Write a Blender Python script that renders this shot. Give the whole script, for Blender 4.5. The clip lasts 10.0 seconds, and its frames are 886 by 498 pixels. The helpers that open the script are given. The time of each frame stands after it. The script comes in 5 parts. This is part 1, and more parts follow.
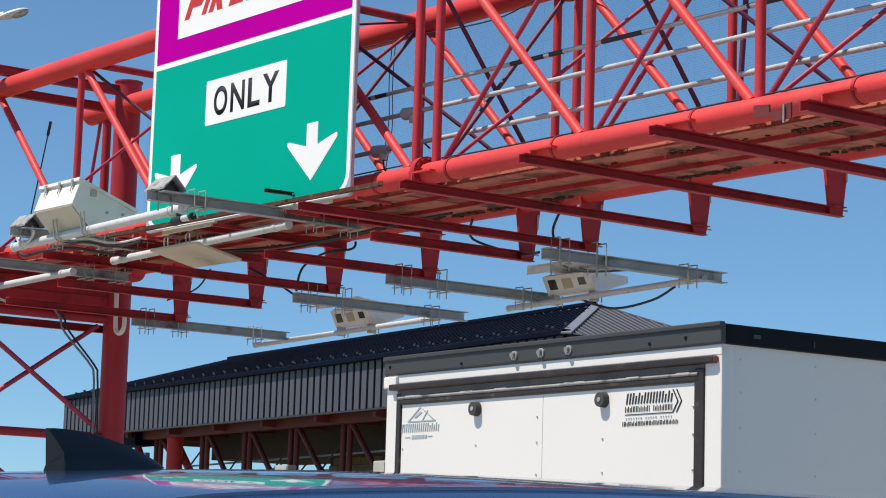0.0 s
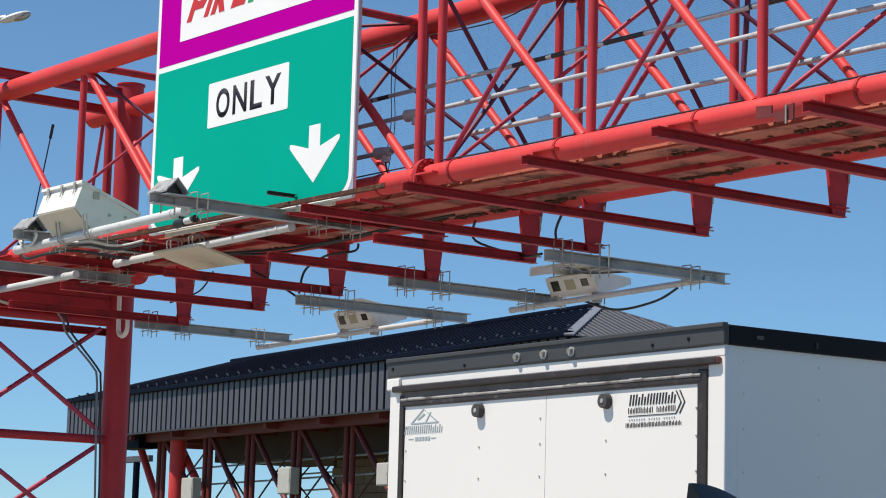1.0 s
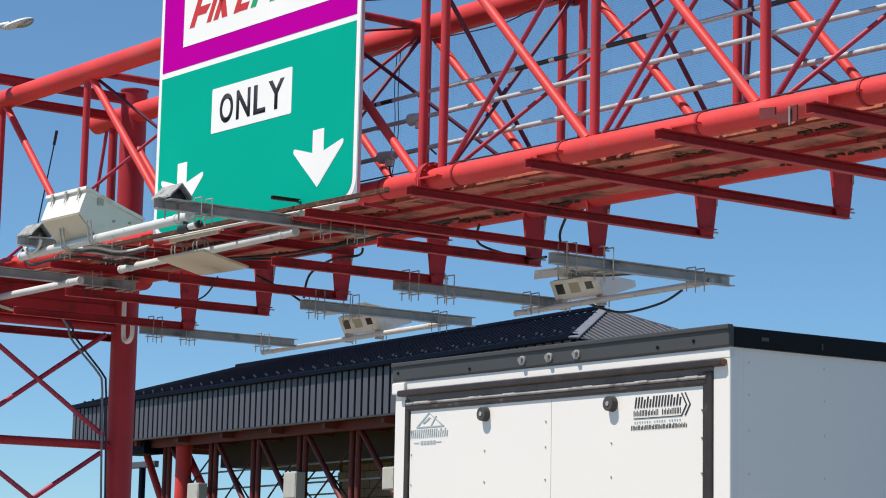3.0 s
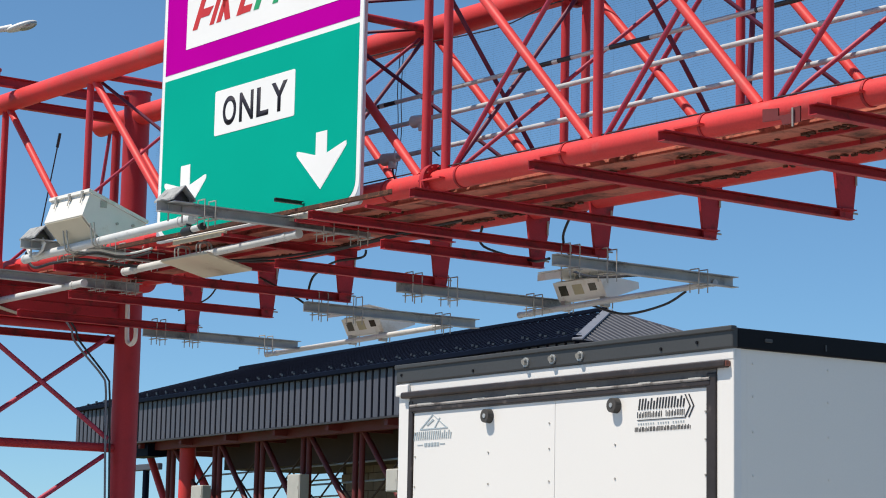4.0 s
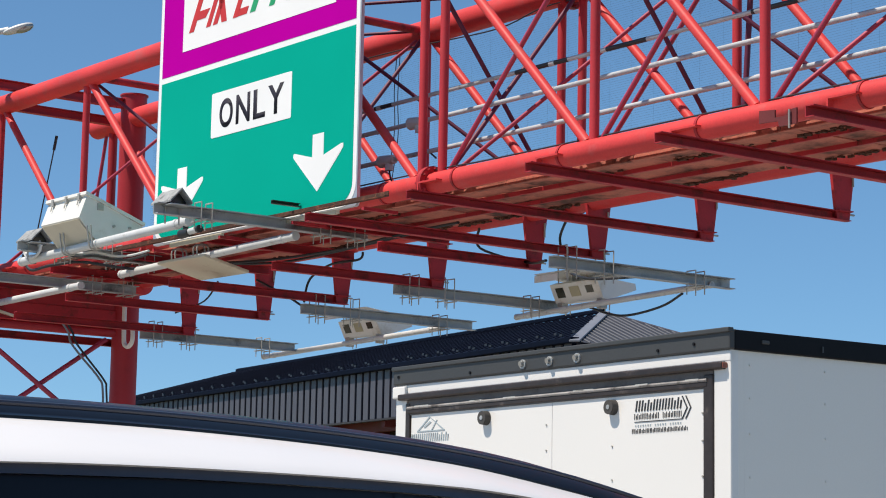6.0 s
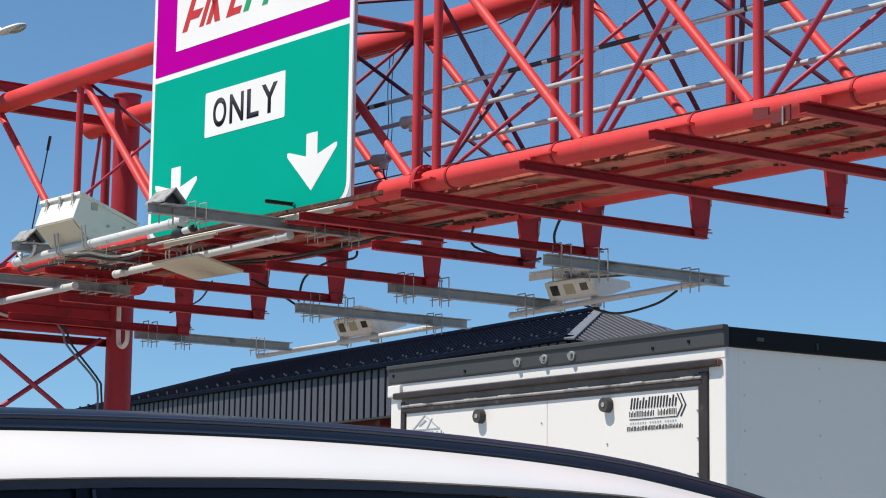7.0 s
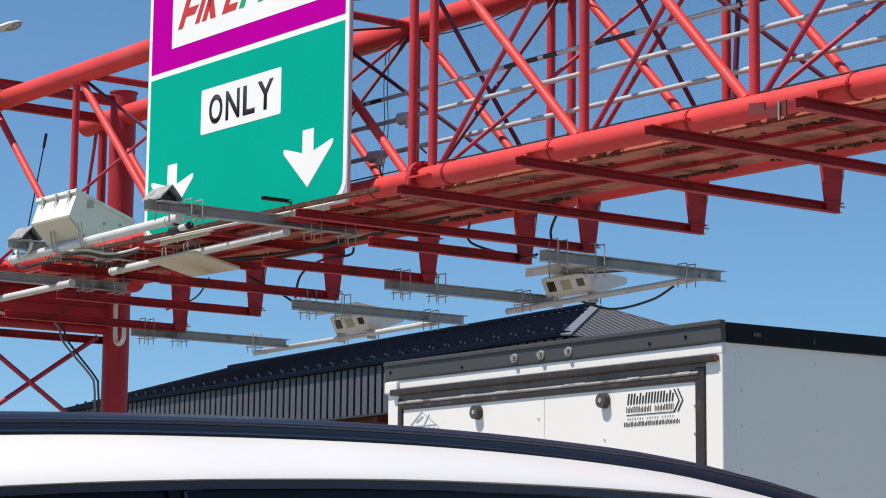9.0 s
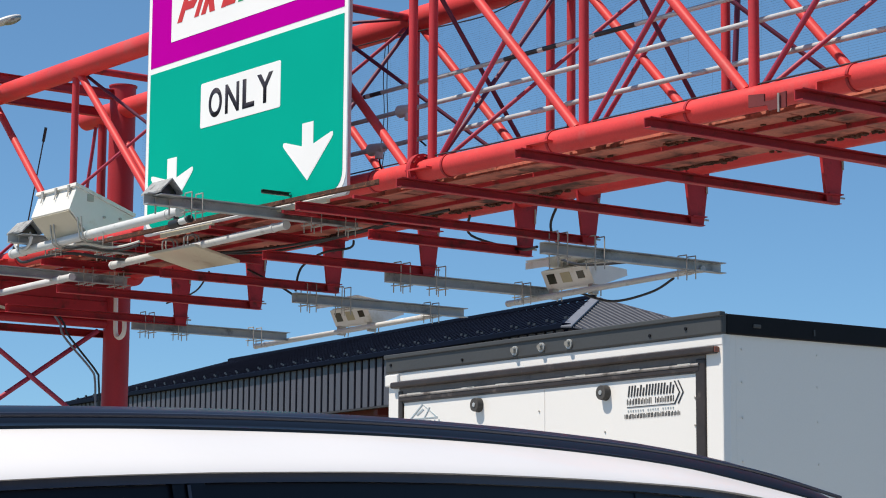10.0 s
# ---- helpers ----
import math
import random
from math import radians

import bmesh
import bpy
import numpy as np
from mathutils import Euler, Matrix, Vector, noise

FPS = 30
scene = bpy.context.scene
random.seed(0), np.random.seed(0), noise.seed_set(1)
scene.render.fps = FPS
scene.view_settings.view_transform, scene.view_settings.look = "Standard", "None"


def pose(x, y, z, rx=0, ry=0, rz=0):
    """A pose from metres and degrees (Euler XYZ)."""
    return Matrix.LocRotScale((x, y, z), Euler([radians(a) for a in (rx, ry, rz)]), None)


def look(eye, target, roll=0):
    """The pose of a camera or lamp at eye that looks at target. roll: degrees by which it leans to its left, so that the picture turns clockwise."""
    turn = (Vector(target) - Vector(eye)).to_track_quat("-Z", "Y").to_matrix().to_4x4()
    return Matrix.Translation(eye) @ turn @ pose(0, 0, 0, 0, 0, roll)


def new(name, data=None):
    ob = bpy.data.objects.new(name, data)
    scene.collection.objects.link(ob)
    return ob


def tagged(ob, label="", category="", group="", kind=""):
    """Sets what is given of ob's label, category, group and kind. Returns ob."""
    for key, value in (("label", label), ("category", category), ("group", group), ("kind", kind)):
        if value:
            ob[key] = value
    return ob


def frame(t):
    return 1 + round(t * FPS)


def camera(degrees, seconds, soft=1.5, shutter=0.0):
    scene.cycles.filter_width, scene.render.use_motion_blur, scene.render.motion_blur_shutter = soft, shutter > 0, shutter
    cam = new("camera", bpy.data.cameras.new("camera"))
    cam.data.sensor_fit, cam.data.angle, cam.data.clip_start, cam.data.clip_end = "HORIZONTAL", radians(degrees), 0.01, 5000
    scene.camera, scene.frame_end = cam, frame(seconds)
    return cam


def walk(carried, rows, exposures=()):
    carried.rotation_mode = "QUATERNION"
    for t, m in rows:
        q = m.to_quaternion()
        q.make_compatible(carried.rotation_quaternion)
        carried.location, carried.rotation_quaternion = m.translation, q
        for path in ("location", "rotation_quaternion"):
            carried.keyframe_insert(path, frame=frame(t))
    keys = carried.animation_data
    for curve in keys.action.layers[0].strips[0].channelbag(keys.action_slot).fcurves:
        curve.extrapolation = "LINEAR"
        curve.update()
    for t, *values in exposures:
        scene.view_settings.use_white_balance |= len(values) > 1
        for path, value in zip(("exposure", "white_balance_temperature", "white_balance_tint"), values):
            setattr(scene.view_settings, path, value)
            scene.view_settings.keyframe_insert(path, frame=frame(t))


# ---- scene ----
# ---------------------------------------------------------------- camera
EYE = (0.0, 0.0, 1.45)
cam = camera(22.2, 10.0, soft=1.05)


def aim(yaw, pitch, roll):
    y, p = radians(yaw), radians(pitch)
    way = Vector((-math.sin(y) * math.cos(p), math.cos(y) * math.cos(p), math.sin(p)))
    return look(EYE, Vector(EYE) + way * 10, roll)


# seconds, turn to the left, tilt upwards, lean
HELD = [
    (0, -0.144, 7.849, 1.84),
    (0.5, -0.099, 7.875, 1.76),
    (1, -0.074, 7.892, 1.687),
    (1.5, -0.042, 7.920, 1.497),
    (2, -0.001, 7.937, 1.439),
    (2.5, 0.000, 7.960, 1.400),
    (4, 0.125, 8.030, 1.245),
    (4.5, 0.121, 8.053, 1.243),
    (5, 0.089, 8.072, 1.238),
    (5.5, 0.085, 8.094, 1.228),
    (7, -0.101, 8.048, 0.876),
    (7.5, -0.153, 8.029, 0.733),
    (8, -0.170, 7.969, 0.645),
    (8.5, -0.163, 7.968, 0.682),
    (9, -0.191, 7.954, 0.683),
    (9.5, -0.183, 7.886, 0.621),
    (10, -0.192, 7.768, 0.495),
]
walk(cam, [(t, aim(y, p, r)) for t, y, p, r in HELD])

# ---------------------------------------------------------------- light
SUN_DIR = Vector((-1.02, -0.29, 1.95)).normalized()
world = bpy.data.worlds.new("world")
scene.world = world
world.use_nodes = True
wn = world.node_tree.nodes
sky = wn.new("ShaderNodeTexSky")
sky.sky_type = "NISHITA"
sky.sun_disc = False
sky.sun_elevation = math.asin(SUN_DIR.z)
sky.sun_rotation = math.atan2(SUN_DIR.x, SUN_DIR.y)
sky.altitude = 1500
sky.air_density = 0.8
sky.dust_density = 0.0
sky.ozone_density = 5.0
wn["Background"].inputs["Strength"].default_value = 0.135
tint = wn.new("ShaderNodeMix")
tint.data_type, tint.blend_type = "RGBA", "MULTIPLY"
tint.inputs["Factor"].default_value = 1.0
world.node_tree.links.new(sky.outputs[0], tint.inputs["A"])
# a softer fall of brightness from the horizon up: each channel raised to 0.72 about the deep blue of the middle sky
LEVEL = (0.114, 0.262, 0.578)
soften = wn.new("ShaderNodeGamma")
soften.inputs["Gamma"].default_value = 0.72
restore = wn.new("ShaderNodeMix")
restore.data_type, restore.blend_type = "RGBA", "MULTIPLY"
restore.inputs["Factor"].default_value = 1.0
restore.inputs["B"].default_value = (*[k * c / 0.135 for k, c in zip((1.02, 1.06, 0.98), LEVEL)], 1)
tint.inputs["B"].default_value = (*[c * 0.135 / l for c, l in zip((0.88, 0.99, 1.0), LEVEL)], 1)
world.node_tree.links.new(tint.outputs["Result"], soften.inputs["Color"])
world.node_tree.links.new(soften.outputs["Color"], restore.inputs["A"])
world.node_tree.links.new(restore.outputs["Result"], wn["Background"].inputs["Color"])
sun = new("sun", bpy.data.lights.new("sun", "SUN"))
sun.data.energy = 5.7
sun.data.angle = radians(0.53)
sun.data.color = (1.0, 0.91, 0.79)
sun.matrix_basis = look((0, 0, 60), Vector((0, 0, 60)) - SUN_DIR)
scene.view_settings.exposure = 0.0


# ---------------------------------------------------------------- materials
def material(name, base, rough=0.5, metal=0.0, var=0.12, scale=3.0, fine=60.0, bump=0.05, dirt=None, dirt_amount=0.0, dirt_scale=1.5, coat=0.0, streak=False, spec=0.5):
    """A paint, metal or mineral surface: tone drifts broadly, a fine grain in tone and relief, stains in a second colour."""
    mat = bpy.data.materials.new(name)
    mat.use_nodes = True
    n, l = mat.node_tree.nodes, mat.node_tree.links
    shader = n["Principled BSDF"]
    coord = n.new("ShaderNodeTexCoord")
    info = n.new("ShaderNodeObjectInfo")
    place = n.new("ShaderNodeMapping")
    if streak:
        place.inputs["Scale"].default_value = (1, 1, 0.15)
    shift = n.new("ShaderNodeVectorMath")
    shift.operation = "MULTIPLY_ADD"
    shift.inputs[1].default_value = (0, 0, 0)
    comb = n.new("ShaderNodeCombineXYZ")
    for k in range(3):
        l.new(info.outputs["Random"], comb.inputs[k])
    grow = n.new("ShaderNodeVectorMath")
    grow.operation = "SCALE"
    grow.inputs["Scale"].default_value = 37.0
    l.new(comb.outputs[0], grow.inputs[0])
    add = n.new("ShaderNodeVectorMath")
    l.new(coord.outputs["Object"], place.inputs["Vector"])
    l.new(place.outputs[0], add.inputs[0])
    l.new(grow.outputs[0], add.inputs[1])
    broad = n.new("ShaderNodeTexNoise")
    broad.inputs["Scale"].default_value = scale
    broad.inputs["Detail"].default_value = 5
    grain = n.new("ShaderNodeTexNoise")
    grain.inputs["Scale"].default_value = fine
    grain.inputs["Detail"].default_value = 3
    for t in (broad, grain):
        l.new(add.outputs[0], t.inputs["Vector"])
    tone = n.new("ShaderNodeValToRGB")
    lo, hi = [max(0.0, c * (1 - var)) for c in base], [min(1.0, c * (1 + var)) for c in base]
    tone.color_ramp.elements[0].color, tone.color_ramp.elements[1].color = (*lo, 1), (*hi, 1)
    tone.color_ramp.elements[0].position, tone.color_ramp.elements[1].position = 0.3, 0.7
    mixf = n.new("ShaderNodeMath")
    mixf.operation = "MULTIPLY_ADD"
    mixf.inputs[1].default_value = 0.35
    half = n.new("ShaderNodeMath")
    half.operation = "MULTIPLY"
    half.inputs[1].default_value = 0.65
    l.new(broad.outputs["Fac"], half.inputs[0])
    l.new(grain.outputs["Fac"], mixf.inputs[0])
    l.new(half.outputs[0], mixf.inputs[2])
    l.new(mixf.outputs[0], tone.inputs["Fac"])
    last = tone.outputs["Color"]
    if dirt:
        spot = n.new("ShaderNodeTexNoise")
        spot.inputs["Scale"].default_value = dirt_scale
        spot.inputs["Detail"].default_value = 9
        spot.inputs["Roughness"].default_value = 0.68
        l.new(add.outputs[0], spot.inputs["Vector"])
        cut = n.new("ShaderNodeValToRGB")
        cut.color_ramp.elements[0].position = 0.60 - 0.25 * dirt_amount
        cut.color_ramp.elements[1].position = 0.72 - 0.15 * dirt_amount
        l.new(spot.outputs["Fac"], cut.inputs["Fac"])
        mix = n.new("ShaderNodeMix")
        mix.data_type = "RGBA"
        l.new(cut.outputs["Color"], mix.inputs["Factor"])
        l.new(last, mix.inputs["A"])
        mix.inputs["B"].default_value = (*dirt, 1)
        last = mix.outputs["Result"]
    l.new(last, shader.inputs["Base Color"])
    rr = n.new("ShaderNodeMapRange")
    rr.inputs["To Min"].default_value, rr.inputs["To Max"].default_value = max(0.02, rough - 0.1), min(1, rough + 0.1)
    l.new(broad.outputs["Fac"], rr.inputs["Value"])
    l.new(rr.outputs[0], shader.inputs["Roughness"])
    shader.inputs["Metallic"].default_value = metal
    shader.inputs["Specular IOR Level"].default_value = spec
    if coat:
        shader.inputs["Coat Weight"].default_value = coat
        shader.inputs["Coat Roughness"].default_value = 0.04
    if bump:
        b = n.new("ShaderNodeBump")
        b.inputs["Strength"].default_value = bump
        b.inputs["Distance"].default_value = 0.01
        l.new(grain.outputs["Fac"], b.inputs["Height"])
        l.new(b.outputs[0], shader.inputs["Normal"])
    return mat


RED = material("red_paint", (0.64, 0.055, 0.054), 0.5, spec=0.25, var=0.16, scale=1.2, fine=40, dirt=(0.54, 0.085, 0.08), dirt_amount=0.25, dirt_scale=2.5)
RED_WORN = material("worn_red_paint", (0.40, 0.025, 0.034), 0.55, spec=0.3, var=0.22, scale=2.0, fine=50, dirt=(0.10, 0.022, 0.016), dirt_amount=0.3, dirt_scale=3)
# Tower red deepened: the sign's shade over the column is put into it.
COLUMN_RED = material("column_shaded_red", (0.38, 0.028, 0.036), 0.5, spec=0.3, var=0.14, scale=1.0, fine=40, dirt=(0.29, 0.024, 0.028), dirt_amount=0.2, dirt_scale=1.5)
# Diagonals' red, darkened for uprights: their weaker sun is put into the paint.
UPRIGHT_RED = material("dimmed_upright_red", (0.52, 0.042, 0.052), 0.5, spec=0.25, var=0.16, scale=1.2, fine=40, dirt=(0.44, 0.05, 0.055), dirt_amount=0.25, dirt_scale=2.5)
ROD_RED = material("dull_red_rod", (0.38, 0.034, 0.075), 0.5, var=0.2)
SWAY_RED = material("dark_plum_rod", (0.12, 0.014, 0.045), 0.55, var=0.25)
RUST = material("rusty_plate", (0.50, 0.16, 0.11), 0.8, var=0.3, scale=2.2, fine=30, bump=0.3, dirt=(0.07, 0.028, 0.018), dirt_amount=0.5, dirt_scale=1.6)
DARK_RUST = material("dark_rust", (0.07, 0.028, 0.016), 0.9, var=0.5, scale=6, fine=40, bump=0.5, dirt=(0.30, 0.10, 0.05), dirt_amount=0.3, dirt_scale=5)
GALV = material("galvanised_steel", (0.42, 0.44, 0.445), 0.55, metal=0.35, var=0.18, scale=4, fine=90, dirt=(0.12, 0.13, 0.13), dirt_amount=0.2)
HOOD_GREY = material("weathered_hood", (0.30, 0.31, 0.31), 0.7, var=0.35, scale=9, fine=40, bump=0.3, dirt=(0.10, 0.10, 0.10), dirt_amount=0.35, dirt_scale=7)
PIPE = material("pale_pipe", (0.60, 0.61, 0.60), 0.5, metal=0.1, var=0.12, scale=3, dirt=(0.40, 0.40, 0.38), dirt_amount=0.12, dirt_scale=6)
CONDUIT = material("weathered_conduit", (0.46, 0.48, 0.50), 0.5, metal=0.1, var=0.12, scale=3, dirt=(0.26, 0.26, 0.25), dirt_amount=0.25, dirt_scale=4)
STEEL = material("bare_bolt_steel", (0.42, 0.40, 0.36), 0.5, metal=0.3, var=0.2)
WHITE_BOX = material("white_enclosure", (0.76, 0.75, 0.70), 0.45, var=0.05, dirt=(0.55, 0.50, 0.40), dirt_amount=0.15)
BEIGE = material("beige_plastic", (0.62, 0.56, 0.43), 0.55, var=0.06, dirt=(0.45, 0.37, 0.25), dirt_amount=0.2)
DARK_GLASS = material("dark_window", (0.05, 0.05, 0.035), 0.15, var=0.3, bump=0)
TAN_GLASS = material("tan_window", (0.42, 0.38, 0.24), 0.35, var=0.1, bump=0)
CABLE = material("black_cable", (0.018, 0.020, 0.024), 0.5, var=0.3, bump=0)
SIGN_GREEN = material("green_sign_sheeting", (0.0, 0.37, 0.27), 0.65, spec=0.04, var=0.035, scale=0.8, fine=150, bump=0.02)
SIGN_PURPLE = material("purple_sign_sheeting", (0.46, 0.0, 0.32), 0.65, spec=0.015, var=0.04, scale=0.8, fine=150, bump=0.02)
SIGN_WHITE = material("white_sign_sheeting", (0.86, 0.86, 0.85), 0.5, spec=0.2, var=0.03, scale=0.8, fine=150, bump=0.02)
SIGN_BLACK = material("black_sign_film", (0.030, 0.028, 0.040), 0.6, spec=0.1, var=0.15)
SIGN_RED = material("red_sign_film", (0.58, 0.030, 0.022), 0.45, var=0.05)
LETTER_GREEN = material("green_sign_film", (0.02, 0.34, 0.13), 0.45, var=0.05)
ALU = material("aluminium_edge", (0.55, 0.57, 0.60), 0.4, metal=0.5, var=0.08)
NET = material("bird_net_cord", (0.035, 0.06, 0.10), 0.8, var=0.2, bump=0)
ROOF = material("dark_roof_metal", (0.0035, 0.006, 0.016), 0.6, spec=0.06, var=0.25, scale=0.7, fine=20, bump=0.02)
PANEL = material("grey_fascia_metal", (0.078, 0.077, 0.096), 0.48, var=0.14, scale=0.9, fine=25, bump=0.02, streak=True)
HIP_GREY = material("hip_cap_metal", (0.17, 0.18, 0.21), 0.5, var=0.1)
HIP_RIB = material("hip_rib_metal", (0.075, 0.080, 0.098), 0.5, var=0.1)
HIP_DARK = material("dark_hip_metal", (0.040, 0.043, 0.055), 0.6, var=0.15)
GUARD = material("snow_guard_metal", (0.020, 0.022, 0.030), 0.5, var=0.2, bump=0)
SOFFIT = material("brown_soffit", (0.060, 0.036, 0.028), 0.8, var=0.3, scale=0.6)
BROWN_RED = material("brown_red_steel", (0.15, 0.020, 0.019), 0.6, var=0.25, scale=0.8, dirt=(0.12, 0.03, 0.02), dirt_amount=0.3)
BLOCK = material("brown_block", (0.20, 0.15, 0.11), 0.85, var=0.25, scale=3, bump=0.2)
GREY_BOX = material("grey_cabinet", (0.48, 0.47, 0.43), 0.5, var=0.08)
TRAILER_WHITE = material("white_trailer_skin", (0.78, 0.755, 0.715), 0.32, var=0.02, scale=0.8, fine=120, bump=0.015, coat=0.2)
TRAILER_GREY = material("silver_trailer_skin", (0.80, 0.765, 0.70), 0.35, metal=0.0, var=0.03, scale=0.7, fine=120, bump=0.015, coat=0.2)
TRAILER_TRIM = material("grey_trim", (0.047, 0.048, 0.048), 0.5, var=0.12, scale=2)
TRAILER_BLACK = material("black_trim", (0.008, 0.008, 0.010), 0.45, var=0.2, spec=0.12)
BRONZE = material("brown_metal_bar", (0.046, 0.034, 0.030), 0.4, metal=0.3, var=0.3, scale=8, dirt=(0.15, 0.12, 0.10), dirt_amount=0.1, dirt_scale=9)
BAND_BROWN = material("brown_grey_band", (0.13, 0.115, 0.108), 0.55, var=0.2, scale=5, dirt=(0.05, 0.042, 0.038), dirt_amount=0.25, dirt_scale=6)
AMBER = material("amber_plastic", (0.20, 0.060, 0.035), 0.3, var=0.1, bump=0)
HINGE = material("weathered_hinge", (0.30, 0.28, 0.265), 0.6, var=0.3, scale=9, fine=60, dirt=(0.07, 0.055, 0.05), dirt_amount=0.4, dirt_scale=12)
RUBBER = material("rubber", (0.060, 0.056, 0.052), 0.75, var=0.25)
DECAL = material("dark_decal", (0.030, 0.030, 0.034), 0.5, var=0.1, bump=0)
DECAL_GREY = material("grey_decal", (0.36, 0.42, 0.45), 0.5, var=0.1, bump=0)
CAR_WHITE = material("white_car_paint", (0.84, 0.815, 0.80), 0.4, var=0.01, bump=0, coat=0.3)
CAR_BLUE = material("blue_car_paint", (0.035, 0.085, 0.22), 0.30, metal=0.45, var=0.05, scale=300, fine=800, bump=0, coat=1.0)
CAR_BLACK = material("black_car_paint", (0.006, 0.007, 0.012), 0.35, var=0.1, bump=0, coat=0.08, spec=0.15)
CAR_TRIM = material("satin_grey_trim", (0.036, 0.038, 0.056), 0.3, var=0.1, bump=0, spec=0.4)
FIN_BLACK = material("dark_fin_paint", (0.006, 0.008, 0.013), 0.35, var=0.1, bump=0, coat=0.1, spec=0.3)
CAR_GLASS = material("tinted_car_glass", (0.004, 0.005, 0.008), 0.06, var=0.1, bump=0, spec=0.25)
TYRE = material("tyre_rubber", (0.02, 0.02, 0.02), 0.85, var=0.2)
RIM = material("alloy_rim", (0.45, 0.45, 0.46), 0.3, metal=0.9, var=0.1)
LAMP_RED = material("red_lamp_plastic", (0.35, 0.01, 0.01), 0.2, var=0.1, bump=0)
LAMP_CLEAR = material("clear_lamp_plastic", (0.36, 0.36, 0.34), 0.12, metal=0.5, var=0.1, bump=0)
CONCRETE = material("concrete_pavement", (0.33, 0.315, 0.29), 0.9, var=0.18, scale=0.6, fine=30, bump=0.3, dirt=(0.14, 0.13, 0.12), dirt_amount=0.35, dirt_scale=0.5)
EARTH = material("dry_grass_ground", (0.15, 0.14, 0.07), 0.95, var=0.4, scale=0.2, fine=8, bump=0.5, dirt=(0.08, 0.10, 0.03), dirt_amount=0.5, dirt_scale=0.1)
LINE_PAINT = material("road_line_paint", (0.70, 0.69, 0.65), 0.7, var=0.12, dirt=(0.35, 0.33, 0.31), dirt_amount=0.3)

# ---------------------------------------------------------------- builders
BASE = {}


def thing(name, m, base=(0, 0, 0), label="", category="", group="", kind=""):
    """An Empty at its base; its parts are written in the frame m."""
    ob = new(name)
    ob.empty_display_size = 0.2
    ob.matrix_basis = m @ Matrix.Translation(base)
    BASE[ob.name] = Vector(base)
    return tagged(ob, label, category, group, kind)


def part(name, bm, mat, parent, label="", smooth=False):
    """Links a bmesh as one mesh under a thing or under a part."""
    off = BASE.get(parent.name, Vector())
    bmesh.ops.translate(bm, verts=bm.verts, vec=-off)
    me = bpy.data.meshes.new(name)
    bmesh.ops.recalc_face_normals(bm, faces=bm.faces)
    bm.to_mesh(me)
    bm.free()
    for mm in (mat if isinstance(mat, (list, tuple)) else [mat]):
        me.materials.append(mm)
    if smooth:
        for p in me.polygons:
            p.use_smooth = True
        me.set_sharp_from_angle(angle=radians(40))
    ob = new(name, me)
    ob.parent = parent
    BASE[ob.name] = off
    if label:
        tagged(ob, label)
    return ob


def solo(name, bm, mat, m, base, label, category, group="", kind="", smooth=False):
    """A thing that is one mesh, written in the frame m."""
    bmesh.ops.translate(bm, verts=bm.verts, vec=-Vector(base))
    me = bpy.data.meshes.new(name)
    bmesh.ops.recalc_face_normals(bm, faces=bm.faces)
    bm.to_mesh(me)
    bm.free()
    me.materials.append(mat)
    if smooth:
        for p in me.polygons:
            p.use_smooth = True
        me.set_sharp_from_angle(angle=radians(40))
    ob = new(name, me)
    ob.matrix_basis = m @ Matrix.Translation(base)
    BASE[ob.name] = Vector(base)
    return tagged(ob, label, category, group, kind)


def tube(p, q, r, r2=None, seg=14, bm=None):
    bm = bm or bmesh.new()
    p, q = Vector(p), Vector(q)
    way = q - p
    m = Matrix.Translation((p + q) / 2) @ way.to_track_quat("Z", "Y").to_matrix().to_4x4()
    bmesh.ops.create_cone(bm, cap_ends=True, segments=seg, radius1=r, radius2=r if r2 is None else r2, depth=way.length, matrix=m)
    return bm


def box(lo, hi, bevel=0.0, m=None, bm=None):
    bm = bm or bmesh.new()
    lo, hi = Vector(lo), Vector(hi)
    mid, size = (lo + hi) / 2, hi - lo
    got = bmesh.ops.create_cube(bm, size=1, matrix=(m or Matrix()) @ Matrix.Translation(mid) @ Matrix.Diagonal((*size, 1)))
    if bevel:
        edges = list({e for v in got["verts"] for e in v.link_edges})
        bmesh.ops.bevel(bm, geom=edges, offset=bevel, segments=2, affect="EDGES", profile=0.5)
    return bm


def prism(points, axis, lo, hi, bm=None):
    """A polygon pushed along an axis; points are given in the two other axes, in order."""
    bm = bm or bmesh.new()

    def at(a, b, c):
        return {"x": (c, a, b), "y": (a, c, b), "z": (a, b, c)}[axis]

    one = [bm.verts.new(at(a, b, lo)) for a, b in points]
    two = [bm.verts.new(at(a, b, hi)) for a, b in points]
    bm.faces.new(one)
    bm.faces.new(list(reversed(two)))
    k = len(points)
    for i in range(k):
        bm.faces.new((one[i], two[i], two[(i + 1) % k], one[(i + 1) % k]))
    return bm


